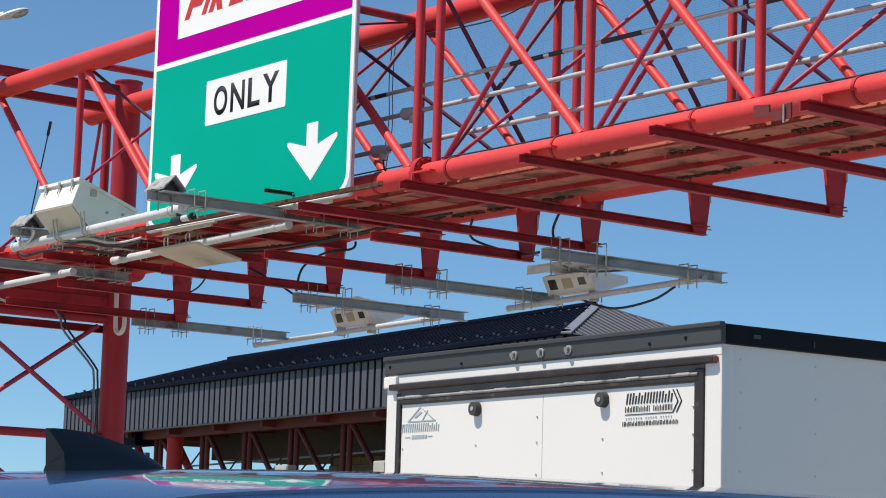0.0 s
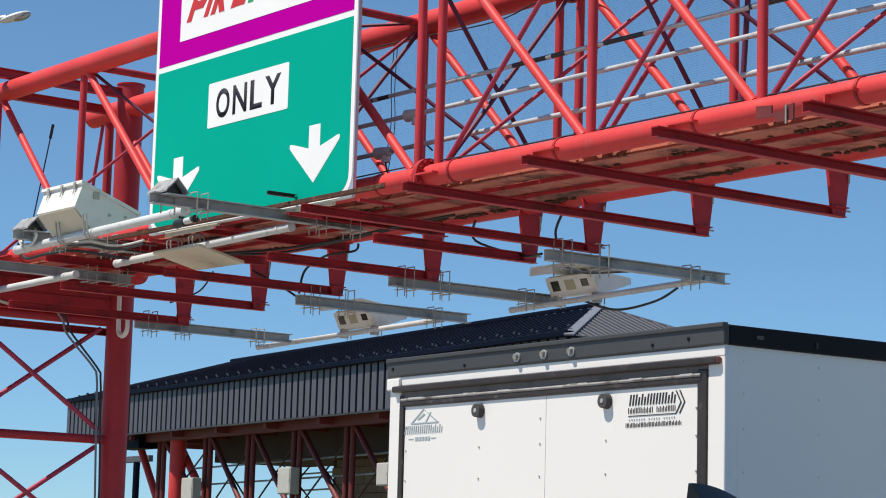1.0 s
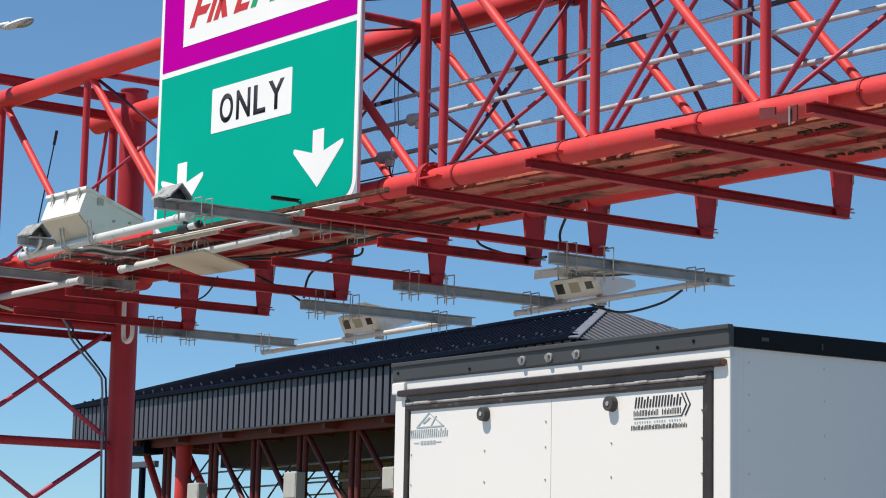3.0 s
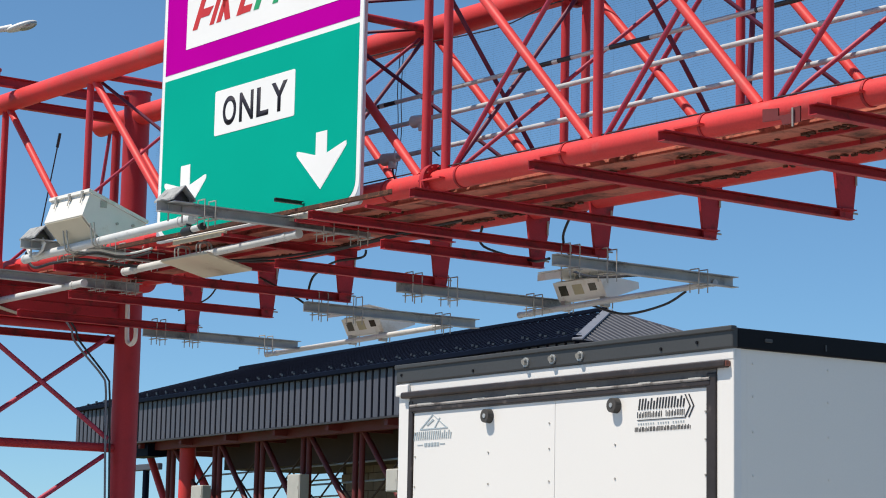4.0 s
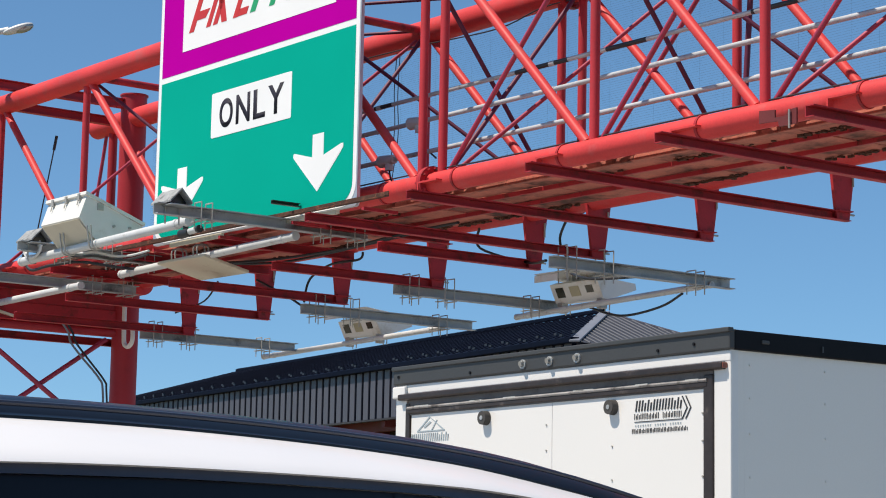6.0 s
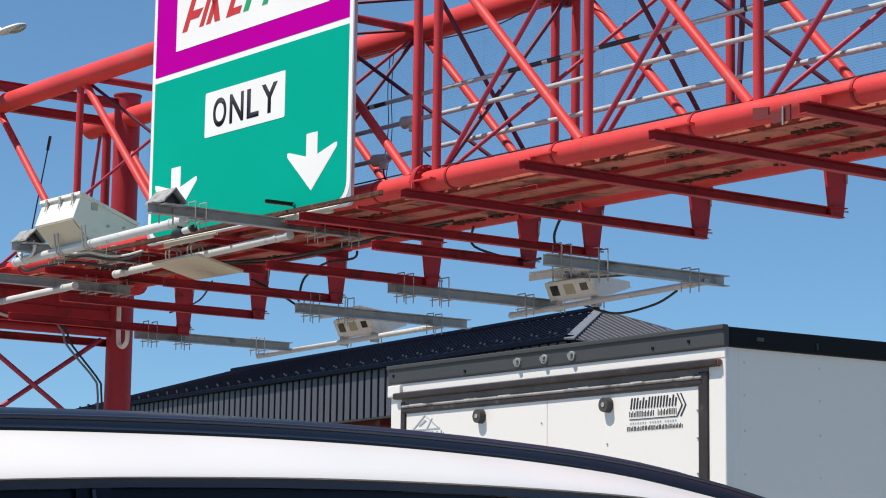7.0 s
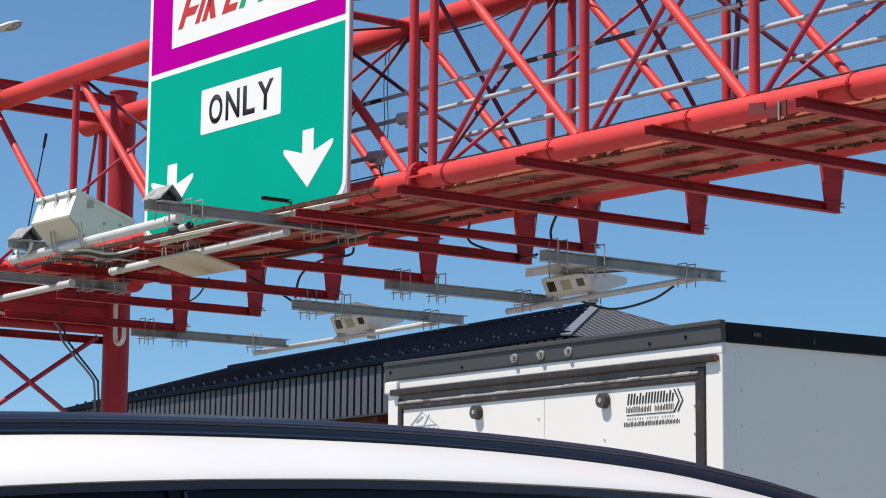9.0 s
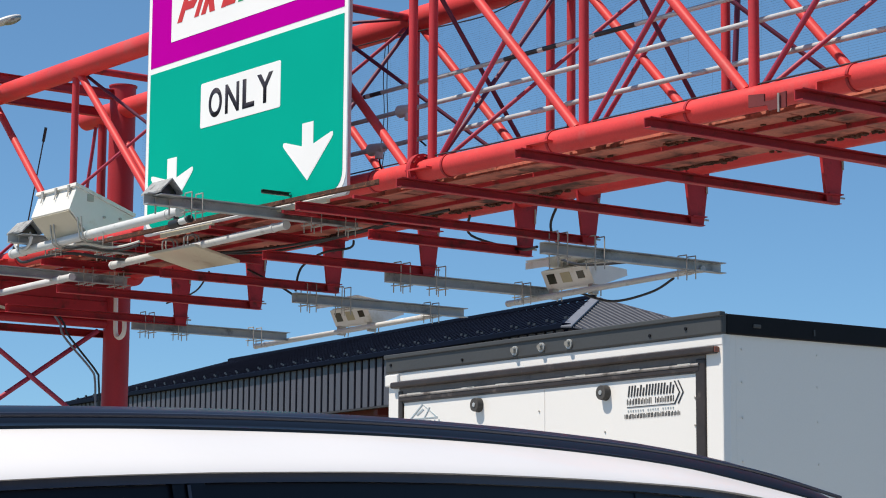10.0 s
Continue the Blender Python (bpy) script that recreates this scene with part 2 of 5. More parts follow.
def hose(points, r, seg=8, steps=6, bm=None):
    """A smooth round line through the points."""
    bm = bm or bmesh.new()
    pts = [Vector(p) for p in points]
    line = []
    for i in range(len(pts) - 1):
        a, b, c, d = pts[max(i - 1, 0)], pts[i], pts[i + 1], pts[min(i + 2, len(pts) - 1)]
        for k in range(steps):
            t = k / steps
            line.append(0.5 * (2 * b + (c - a) * t + (2 * a - 5 * b + 4 * c - d) * t * t + (3 * b - a - 3 * c + d) * t ** 3))
    line.append(pts[-1])
    rings = []
    side = None
    for i, p in enumerate(line):
        way = (line[min(i + 1, len(line) - 1)] - line[max(i - 1, 0)]).normalized()
        if side is None:
            side = way.orthogonal().normalized()
        side = (side - way * side.dot(way)).normalized()
        up = way.cross(side)
        rings.append([bm.verts.new(p + r * (math.cos(2 * math.pi * k / seg) * side + math.sin(2 * math.pi * k / seg) * up)) for k in range(seg)])
    for a, b in zip(rings, rings[1:]):
        for k in range(seg):
            bm.faces.new((a[k], a[(k + 1) % seg], b[(k + 1) % seg], b[k]))
    bm.faces.new(rings[0])
    bm.faces.new(list(reversed(rings[-1])))
    return bm


def channel_section(h, w, t):
    """The outline of a C section, web at the left, in two axes about its middle."""
    a, b = w / 2, h / 2
    return [(-a, -b), (a, -b), (a, -b + t), (-a + t, -b + t), (-a + t, b - t), (a, b - t), (a, b), (-a, b)]


def beam_section(h, w, t):
    """The outline of an I section."""
    a, b, c = w / 2, h / 2, t / 2
    return [(-a, -b), (a, -b), (a, -b + t), (c, -b + t), (c, b - t), (a, b - t), (a, b), (-a, b), (-a, b - t), (-c, b - t), (-c, -b + t), (-a, -b + t)]


def moved(points, a, b):
    return [(x + a, y + b) for x, y in points]


# ---------------------------------------------------------------- ground and road
ROAD = pose(0, 0, 0, 0, 0, -53)      # x runs along the gantry, y along the road
bm = bmesh.new()
bmesh.ops.create_grid(bm, x_segments=40, y_segments=40, size=2500)
bmesh.ops.translate(bm, verts=bm.verts, vec=(0, 0, -0.06))
solo("ground", bm, EARTH, Matrix(), (0, 0, -0.06), "flat dry grassy ground round the toll plaza", "ground", kind="structure")
solo("road", box((-42, -60, -0.2), (6, 140, 0.0)), CONCRETE, ROAD, (-18, 40, 0.0), "wide worn concrete toll plaza roadway", "road", kind="structure")
for k, s in enumerate((-1.3, -5.0, -9.3, -13.0)):
    for j in range(14):
        y = -30 + j * 12.0
        solo("lane_line", box((s - 0.06, y, 0.0), (s + 0.06, y + 3.2, 0.004)), LINE_PAINT, ROAD, (s, y, 0.0), "worn white dashed lane line on the roadway", "lane line", "lane lines", kind="structure")

# ---------------------------------------------------------------- gantry
NEAR, FAR, ZB, ZT = 16.5, 18.75, 6.19, 9.06
LEFT = [-34.35, -31.36, -28.38, -25.39, -22.40]
RIGHT = [-21.98, -19.12, -16.41, -13.65, -10.9]


def build_gantry():
    g = thing("sign_gantry", ROAD, (-33.9, 18.75, 0), "long red-painted tubular steel space-truss gantry over the road", "gantry")
    # chords
    for n in (NEAR, FAR):
        for z, r in ((ZB, 0.135), (ZT, 0.178)):
            slim = 0.016 if n == NEAR and z == ZT else 0.0
            part("chord", tube((-43 if n == NEAR else -35.2, n, z - slim), (-22.21, n, z - slim), r - slim, seg=28), RED, g, smooth=True)
            part("chord", tube((-22.17, n, z), (-8, n, z), r, seg=28), RED, g, smooth=True)
            # bolted joint between the two halves
            for a, b in ((-22.235, -22.19), (-22.19, -22.145)):
                part("flange", tube((a, n, z), (b, n, z), r + 0.085, seg=28), RED_WORN, g, "bolted round flange", smooth=True)
            bm = bmesh.new()
            for k in range(12):
                c = 2 * math.pi * k / 12
                y, zz = n + (r + 0.05) * math.cos(c), z + (r + 0.05) * math.sin(c)
                tube((-22.28, y, zz), (-22.10, y, zz), 0.016, seg=6, bm=bm)
            tagged(part("flange_bolts", bm, RED_WORN, g), kind="stuff")
    # clamps round the near lower chord
    for s in (-35.6, -33.0, -30.7, -28.1, -26.0, -23.15, -21.62, -19.62, -17.32, -15.0):
        part("clamp", tube((s - 0.018, NEAR, ZB), (s + 0.018, NEAR, ZB), 0.147, seg=28), RED_WORN, g, smooth=True)
    # uprights and diagonals of the two faces
    for n in (NEAR, FAR):
        for row in (LEFT, RIGHT):
            for s in row:
                if s == LEFT[0] and n == FAR:
                    part("upright", tube((-34.60, n, ZB + 0.1), (-34.60, n, ZT - 0.1), 0.078, seg=18), COLUMN_RED, g, smooth=True)
                else:
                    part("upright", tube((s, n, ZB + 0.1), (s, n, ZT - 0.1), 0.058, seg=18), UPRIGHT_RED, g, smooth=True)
            for a, b in zip(row, row[1:]):
                part("diagonal", tube((a + 0.12, n, ZT - 0.12), (b - 0.12, n, ZB + 0.11), 0.060, seg=18), RED, g, smooth=True)
        if n == NEAR:
            part("diagonal", tube((-37.2, n, ZT - 0.12), (-34.47, n, ZB + 0.11), 0.060, seg=18), RED, g, smooth=True)
            part("upright", tube((-37.3, n, ZB + 0.1), (-37.3, n, ZT - 0.1), 0.058, seg=18), RED, g, smooth=True)
    # light counter rods across the near panels beside the sign, and one on the far face
    for a, b in zip(RIGHT, RIGHT[1:]):
        part("counter_rod", tube((b - 0.1, NEAR + 0.03, ZT - 0.15), (a + 0.1, NEAR + 0.03, ZB + 0.12), 0.032, seg=10), ROD_RED, g, smooth=True)
    part("counter_rod", tube((RIGHT[1] - 0.2, FAR - 0.03, ZT - 0.15), (RIGHT[0], FAR - 0.03, ZB + 0.12), 0.032, seg=10), ROD_RED, g, smooth=True)
    # cross members, top and bottom
    for s in LEFT + RIGHT:
        if s == LEFT[0]:
            part("cross_strut", prism(moved(beam_section(0.15, 0.12, 0.014), s, ZT), "y", NEAR + 0.1, FAR - 0.1), COLUMN_RED, g, "rolled steel cross strut")
        else:
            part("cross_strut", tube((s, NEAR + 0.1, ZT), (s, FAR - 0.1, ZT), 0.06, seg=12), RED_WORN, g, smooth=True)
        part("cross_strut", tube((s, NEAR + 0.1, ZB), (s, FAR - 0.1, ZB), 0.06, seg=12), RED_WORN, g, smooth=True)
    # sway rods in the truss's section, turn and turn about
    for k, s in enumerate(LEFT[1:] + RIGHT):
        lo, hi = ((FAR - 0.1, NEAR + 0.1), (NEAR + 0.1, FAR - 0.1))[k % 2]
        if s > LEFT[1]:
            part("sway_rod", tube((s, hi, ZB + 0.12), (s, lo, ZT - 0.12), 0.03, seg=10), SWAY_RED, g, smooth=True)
    # long rods through each bay from one face to the other, up and down in turn
    for k, (a, b) in enumerate(list(zip(LEFT, LEFT[1:])) + list(zip(RIGHT, RIGHT[1:]))):
        if k % 2 == 0:
            part("bay_rod", tube((a + 0.06, NEAR + 0.08, ZB + 0.08), (b - 0.06, FAR - 0.08, ZT - 0.08), 0.027, seg=10), ROD_RED, g, smooth=True)
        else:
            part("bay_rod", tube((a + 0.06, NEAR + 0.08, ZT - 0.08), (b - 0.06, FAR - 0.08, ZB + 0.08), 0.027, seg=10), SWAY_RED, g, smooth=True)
    # light wind bracing between the upper chords
    for row in (LEFT, RIGHT):
        for a, b in zip(row, row[1:]):
            part("wind_brace", tube((a, FAR - 0.12, ZT - 0.06), (b, NEAR + 0.12, ZT - 0.06), 0.024, seg=10), ROD_RED, g, smooth=True)
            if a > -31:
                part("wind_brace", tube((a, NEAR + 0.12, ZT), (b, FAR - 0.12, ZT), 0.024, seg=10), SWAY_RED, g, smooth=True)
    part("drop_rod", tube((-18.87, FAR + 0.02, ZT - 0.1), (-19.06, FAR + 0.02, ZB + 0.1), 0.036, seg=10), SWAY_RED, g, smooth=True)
    part("tower_stay", tube((-34.84, FAR, ZT - 0.15), (-35.45, FAR, ZB + 0.3), 0.032, seg=10), ROD_RED, g, smooth=True)
    # support tower at the end: two columns, struts and crossed rods
    for n in (FAR, 15.9):
        part("column", tube((-33.9, n, 0.02), (-33.9, n, 9.45), 0.225, seg=32), COLUMN_RED, g, smooth=True)
        part("base_plate", tube((-33.9, n, 0.0), (-33.9, n, 0.06), 0.42, seg=24), RED_WORN, g)
        part("column_cap", tube((-33.9, n, 9.45), (-33.9, n, 9.475), 0.245, seg=32), COLUMN_RED, g, smooth=True)
        part("saddle", tube((-34.5, n - 0.02, ZB - 0.05), (-33.3, n - 0.02, ZB - 0.05), 0.2, seg=24), RED, g, smooth=True)
    for z in (1.40, 3.33, 5.32):
        part("tower_strut", tube((-33.9, 15.9, z), (-33.9, FAR, z), 0.075, seg=16), COLUMN_RED, g, smooth=True)
    # Worn red here carries the deck's shade; the flange keeps brighter red for light.
    part("tower_girder", box((-33.95, 16.15, 5.41), (-33.85, 18.55, 5.70), 0.01), RED_WORN, g, "red plate girder between the columns, deck shade in its colour")
    part("girder_web", box((-33.93, 16.15, 5.703), (-33.87, 18.55, 6.03)), RED_WORN, g)
    part("girder_flange", box((-33.99, 16.15, 5.388), (-33.80, 18.55, 5.408), 0.004), RED, g)
    for lo, hi in ((3.48, 5.20), (1.55, 3.20)):
        part("tower_rod", tube((-33.9, 15.9, lo), (-33.9, FAR - 0.36, hi), 0.042, seg=12), ROD_RED, g, smooth=True)
        part("tower_rod", tube((-33.82, 15.9, hi), (-33.82, FAR - 0.36, lo), 0.042, seg=12), ROD_RED, g, smooth=True)
    part("head_beam", prism(moved(beam_section(0.16, 0.14, 0.016), -33.9, 9.30), "y", 16.12, FAR - 0.22), COLUMN_RED, g, "rolled steel beam between the column heads")
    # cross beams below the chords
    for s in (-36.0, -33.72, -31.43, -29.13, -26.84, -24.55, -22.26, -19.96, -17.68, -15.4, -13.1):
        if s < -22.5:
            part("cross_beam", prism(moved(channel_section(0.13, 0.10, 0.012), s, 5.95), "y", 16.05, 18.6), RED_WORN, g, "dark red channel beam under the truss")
        part("seat_bracket", box((s + 0.06, 16.28, 6.03), (s + 0.08, 16.36, 6.19)), RED, g)
        part("seat_bracket", box((s + 0.06, 16.28, 6.17), (s + 0.45, 16.37, 6.19)), RED, g)
    # hangers and lower beams
    BEAM_START = {-34.2: 14.6, -31.9: 15.7, -29.63: 15.4, -27.5: 15.9, -25.14: 16.1, -23.0: 16.3, -17.5: 14.22, -15.45: 14.12, -13.2: 13.8}
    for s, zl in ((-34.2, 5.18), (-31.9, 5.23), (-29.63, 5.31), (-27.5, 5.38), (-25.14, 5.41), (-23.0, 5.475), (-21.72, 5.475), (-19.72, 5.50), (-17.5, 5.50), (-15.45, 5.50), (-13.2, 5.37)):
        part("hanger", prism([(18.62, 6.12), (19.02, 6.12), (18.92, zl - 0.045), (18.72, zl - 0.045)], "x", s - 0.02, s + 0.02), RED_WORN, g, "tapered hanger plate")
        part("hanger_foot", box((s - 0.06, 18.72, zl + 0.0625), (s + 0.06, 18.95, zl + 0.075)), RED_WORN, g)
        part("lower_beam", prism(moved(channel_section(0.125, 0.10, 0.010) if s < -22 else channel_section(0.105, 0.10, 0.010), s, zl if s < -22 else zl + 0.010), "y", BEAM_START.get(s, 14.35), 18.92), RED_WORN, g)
        part("bolt", tube((s, 18.88, zl + 0.04), (s, 19.02, zl + 0.04), 0.012, seg=6), STEEL, g)
        part("bolt", tube((s + 0.03, 18.97, 6.05), (s + 0.03, 18.97, 5.86), 0.014, seg=6), STEEL, g)
        part("bolt", tube((s - 0.14, 18.80, 6.06), (s - 0.14, 18.80, 5.90), 0.012, seg=6), STEEL, g)
    # hooked bracket plates at the walkway's near edge
    for s in (-15.70,):
        part("edge_plate", prism([(s - 0.28, 6.10), (s - 0.28, 5.97), (s - 0.02, 5.96), (s, 5.90), (s + 0.24, 5.90), (s + 0.24, 6.06), (s + 0.12, 6.05), (s + 0.10, 6.00), (s - 0.06, 6.00), (s - 0.06, 6.08)], "y", 15.98, 16.00), BROWN_RED, g, "notched dark red bracket plate")
        part("bolt", tube((s + 0.16, 15.96, 5.86), (s + 0.16, 15.96, 6.05), 0.011, seg=6), STEEL, g)
    # walkway plates between the lower chords
    rnd = random.Random(4)
    s = -37.0
    while s < -9:
        for n0, n1 in ((16.72, 17.28), (17.31, 17.88), (17.91, 18.50)):
            z = 6.105 + rnd.uniform(-0.008, 0.008)
            part("walkway_plate", box((s + 0.01, n0, z), (s + 2.27, n1, z + 0.02)), RUST, g)
        part("edge_angle", prism([(16.66, 6.03), (16.72, 6.03), (16.72, 6.10), (16.71, 6.10), (16.71, 6.04), (16.66, 6.04)], "x", s, s + 2.28), RUST, g)
        part("plate_rib", box((s, 17.275, 6.05), (s + 2.28, 17.315, 6.10)), RED_WORN, g)
        part("plate_rib", box((s, 17.875, 6.05), (s + 2.28, 17.915, 6.10)), RED_WORN, g)
        bm = bmesh.new()
        for cl in range(4):
            a0, c0 = s + rnd.uniform(0.1, 1.9), rnd.choice((18.42, 18.42, 18.44, 17.2))
            for k in range(26):
                a, c = a0 + rnd.gauss(0, 0.24), c0 + rnd.gauss(0, 0.035)
                box((a, c, 6.070 + rnd.uniform(0, 0.02)), (a + rnd.uniform(0.015, 0.09), c + rnd.uniform(0.01, 0.05), 6.10), m=None, bm=bm)
        tagged(part("rust_scale", bm, DARK_RUST, g), kind="stuff")
        s += 2.29
    return g


build_gantry()

# bird net strung along the far face
bm = bmesh.new()
for k in range(90):
    z = 6.36 + k * 0.0315
    tube((-33.5, 18.93, z), (-8.5, 18.93, z), 0.0010, seg=3, bm=bm)
for k in range(60):
    tube((-33.4 + k * 0.42, 18.932, 6.33), (-33.4 + k * 0.42, 18.932, 9.2), 0.0006, seg=3, bm=bm)
solo("bird_net", bm, NET, ROAD, (-21, 18.93, 6.33), "fine dark bird netting strung behind the truss", "netting", kind="stuff")


# conduits along the truss
def build_conduit(z, label, dark=()):
    c = thing("conduit", ROAD, (-21, 17.1, z), label, "conduit", "conduits along the gantry")
    part("pipe", tube((-28.3, 17.1, z), (-9, 17.1, z), 0.031 if z < 7.5 else 0.028, seg=12), CONDUIT, c, smooth=True)
    for s in (-27.2, -24.2, -20.6, -17.1, -13.9):
        part("coupling", tube((s - 0.05, 17.1, z), (s + 0.05, 17.1, z), 0.036 if z < 7.5 else 0.033, seg=12), CONDUIT, c, smooth=True)
    for a, b in dark:
        part("sleeve", tube((a, 17.1, z), (b, 17.1, z), 0.030, seg=12), CABLE, c, "black rubber sleeve", smooth=True)
    return c


build_conduit(6.80, "pale grey electrical conduit pipe inside the gantry")
build_conduit(7.22, "pale grey electrical conduit pipe inside the gantry")
build_conduit(7.545, "pale conduit pipe with black sleeves inside the gantry", ((-24.3, -23.9), (-21.3, -20.3), (-19.6, -18.9), (-17.2, -16.5)))
for s, z in ((-23.35, 7.22), (-24.0, 6.80)):
    f = thing("junction_fitting", ROAD, (s, 17.1, z - 0.15), "grey cast conduit junction fitting on a pipe", "fitting", "conduit fittings")
    part("body", tube((s - 0.14, 17.1, z), (s + 0.16, 17.1, z), 0.085, 0.06, seg=14), PIPE, f, smooth=True)
    part("outlet", tube((s + 0.05, 17.1, z - 0.14), (s + 0.05, 17.1, z - 0.05), 0.055, seg=12), PIPE, f, smooth=True)
    part("drop_cable", hose([(s + 0.05, 17.1, z - 0.12), (s + 0.1, 17.12, z - 0.3), (s + 0.3, 17.2, z - 0.5)], 0.012), CABLE, f, smooth=True)


# ---------------------------------------------------------------- overhead sign
def face_text(word, height, width, x, y, z):
    """Lettering that stands up on a face whose normal is -y; x, z: lower left corner."""
    cu = bpy.data.curves.new("word", "FONT")
    cu.body, cu.size, cu.extrude, cu.offset = word, 1.0, 0.0, 0.022
    tmp = bpy.data.objects.new("word", cu)
    scene.collection.objects.link(tmp)
    me = bpy.data.meshes.new_from_object(tmp.evaluated_get(bpy.context.evaluated_depsgraph_get()))
    bpy.data.objects.remove(tmp)
    co = np.array([v.co[:] for v in me.vertices])
    lo, hi = co.min(0), co.max(0)
    bm = bmesh.new()
    bm.from_mesh(me)
    for v in bm.verts:
        v.co = (x + (v.co.x - lo[0]) / (hi[0] - lo[0]) * width, y, z + (v.co.y - lo[1]) / (hi[1] - lo[1]) * height)
    got = bmesh.ops.extrude_face_region(bm, geom=bm.faces[:])
    bmesh.ops.translate(bm, verts=[e for e in got["geom"] if isinstance(e, bmesh.types.BMVert)], vec=(0, 0.002, 0))
    return bm


def rounded(x0, z0, x1, z1, r, steps=5):
    pts = []
    for cx, cz, a0 in ((x1 - r, z0 + r, -90), (x1 - r, z1 - r, 0), (x0 + r, z1 - r, 90), (x0 + r, z0 + r, 180)):
        for k in range(steps + 1):
            a = radians(a0 + 90 * k / steps)
            pts.append((cx + r * math.cos(a), cz + r * math.sin(a)))
    return pts


def build_sign():
    x0, x1, z0, z1, y = -28.30, -23.17, 5.98, 10.55, 16.05
    sg = thing("overhead_sign", ROAD, ((x0 + x1) / 2, y, z0), "green and purple overhead lane sign with white ONLY plaque and arrows", "road sign")
    part("sign_panel", prism(rounded(x0, z0, x1, z1, 0.06), "y", y, y + 0.05), ALU, sg, "aluminium sign back")
    # white border, then coloured fields laid over it
    part("border", prism(rounded(x0 + 0.02, z0 + 0.02, x1 - 0.02, z1 - 0.02, 0.30), "y", y - 0.004, y), SIGN_WHITE, sg, "white border")
    part("green_field", prism([p for p in rounded(x0 + 0.10, z0 + 0.09, x1 - 0.10, 8.345, 0.24)[:6]] + [(x1 - 0.10, 8.345), (x0 + 0.10, 8.345)] + rounded(x0 + 0.10, z0 + 0.09, x1 - 0.10, 8.345, 0.24)[18:], "y", y - 0.008, y - 0.004), SIGN_GREEN, sg, "teal green reflective field")
    part("purple_field", prism([(x0 + 0.10, 8.43), (x1 - 0.10, 8.43), (x1 - 0.10, 10.40), (x0 + 0.10, 10.40)], "y", y - 0.008, y - 0.004), SIGN_PURPLE, sg, "magenta purple field")
    part("logo_plaque", prism([(-27.63, 8.73), (-23.74, 8.73), (-23.74, 10.05), (-27.63, 10.05)], "y", y - 0.012, y - 0.008), SIGN_WHITE, sg, "white plaque with red and green slanted logo bars")
    # slanted logo strokes, red then green, leaning to the right
    def stroke(a0, a1, z0, z1, b0, b1, mat):
        part("logo_bar", prism([(a0, z0), (a1, z0), (b1, z1), (b0, z1)], "y", y - 0.016, y - 0.012), mat, sg)

    lean = 0.55
    for a, w, mat in ((-27.467, 0.132, SIGN_RED), (-27.002, 0.115, SIGN_RED), (-26.818, 0.122, SIGN_RED), (-26.285, 0.125, SIGN_RED), (-25.84, 0.135, LETTER_GREEN), (-25.36, 0.13, LETTER_GREEN), (-24.92, 0.13, LETTER_GREEN), (-24.5, 0.13, LETTER_GREEN)):
        stroke(a, a + w, 8.98, 9.78, a + lean * 0.8, a + w + lean * 0.8, mat)
    stroke(-27.25, -27.02, 9.13, 9.25, -27.19, -26.90, SIGN_RED)
    stroke(-26.585, -26.444, 8.98, 9.34, -26.68, -26.53, SIGN_RED)
    stroke(-26.17, -25.925, 8.985, 9.085, -26.12, -25.87, SIGN_RED)
    stroke(-25.62, -25.40, 9.13, 9.25, -25.56, -25.28, LETTER_GREEN)
    part("word_plaque", prism(rounded(-26.77, 7.345, -24.735, 7.98, 0.03), "y", y - 0.012, y - 0.008), SIGN_WHITE, sg, "white plaque")
    for letter, a, b in (("O", -26.553, -26.205), ("N", -26.120, -25.762), ("L", -25.676, -25.375), ("Y", -25.312, -24.918)):
        part("letter", face_text(letter, 0.41, b - a, a, y - 0.0145, 7.455), SIGN_BLACK, sg, "black capital " + letter)
    for c in (-24.065, -27.52):
        arrow = [(c, 6.27)] + [(c + 0.55, 6.755), (c + 0.58, 6.79), (c + 0.575, 6.835), (c + 0.53, 6.835), (c + 0.13, 6.735), (c + 0.13, 7.035)]
        arrow += [(2 * c - p, q) for p, q in reversed(arrow[1:])]
        part("arrow", prism(arrow, "y", y - 0.012, y - 0.008), SIGN_WHITE, sg, "white downward arrow")
    for s in (-27.6, -25.7, -23.9):
        part("mounting_rail", prism(moved(channel_section(0.10, 0.06, 0.008), s, y + 0.10), "z", 6.05, 9.3), GALV, sg)
        for z in (ZB, ZT):
            part("mounting_clip", box((s - 0.03, y + 0.05, z - 0.03), (s + 0.03, NEAR - 0.1, z + 0.03)), GALV, sg)
    return sg


build_sign()


# ---------------------------------------------------------------- toll equipment arms
def ubolt(parent, s, n, z0, z1, w, along):
    """A U-bolt over a beam: two long threads and a bow on top."""
    bm = bmesh.new()
    a, b = ((s - w, n), (s + w, n)) if along == "x" else ((s, n - w), (s, n + w))
    tube((*a, z0), (*a, z1), 0.0085, seg=6, bm=bm)
    tube((*b, z0), (*b, z1), 0.0085, seg=6, bm=bm)
    tube((*a, z1), (*b, z1), 0.0085, seg=6, bm=bm)
    box((min(a[0], b[0]) - 0.03, min(a[1], b[1]) - 0.03, z0 + 0.09), (max(a[0], b[0]) + 0.03, max(a[1], b[1]) + 0.03, z0 + 0.10), bm=bm)
    part("u_bolt", bm, STEEL, parent, "steel U-bolt")


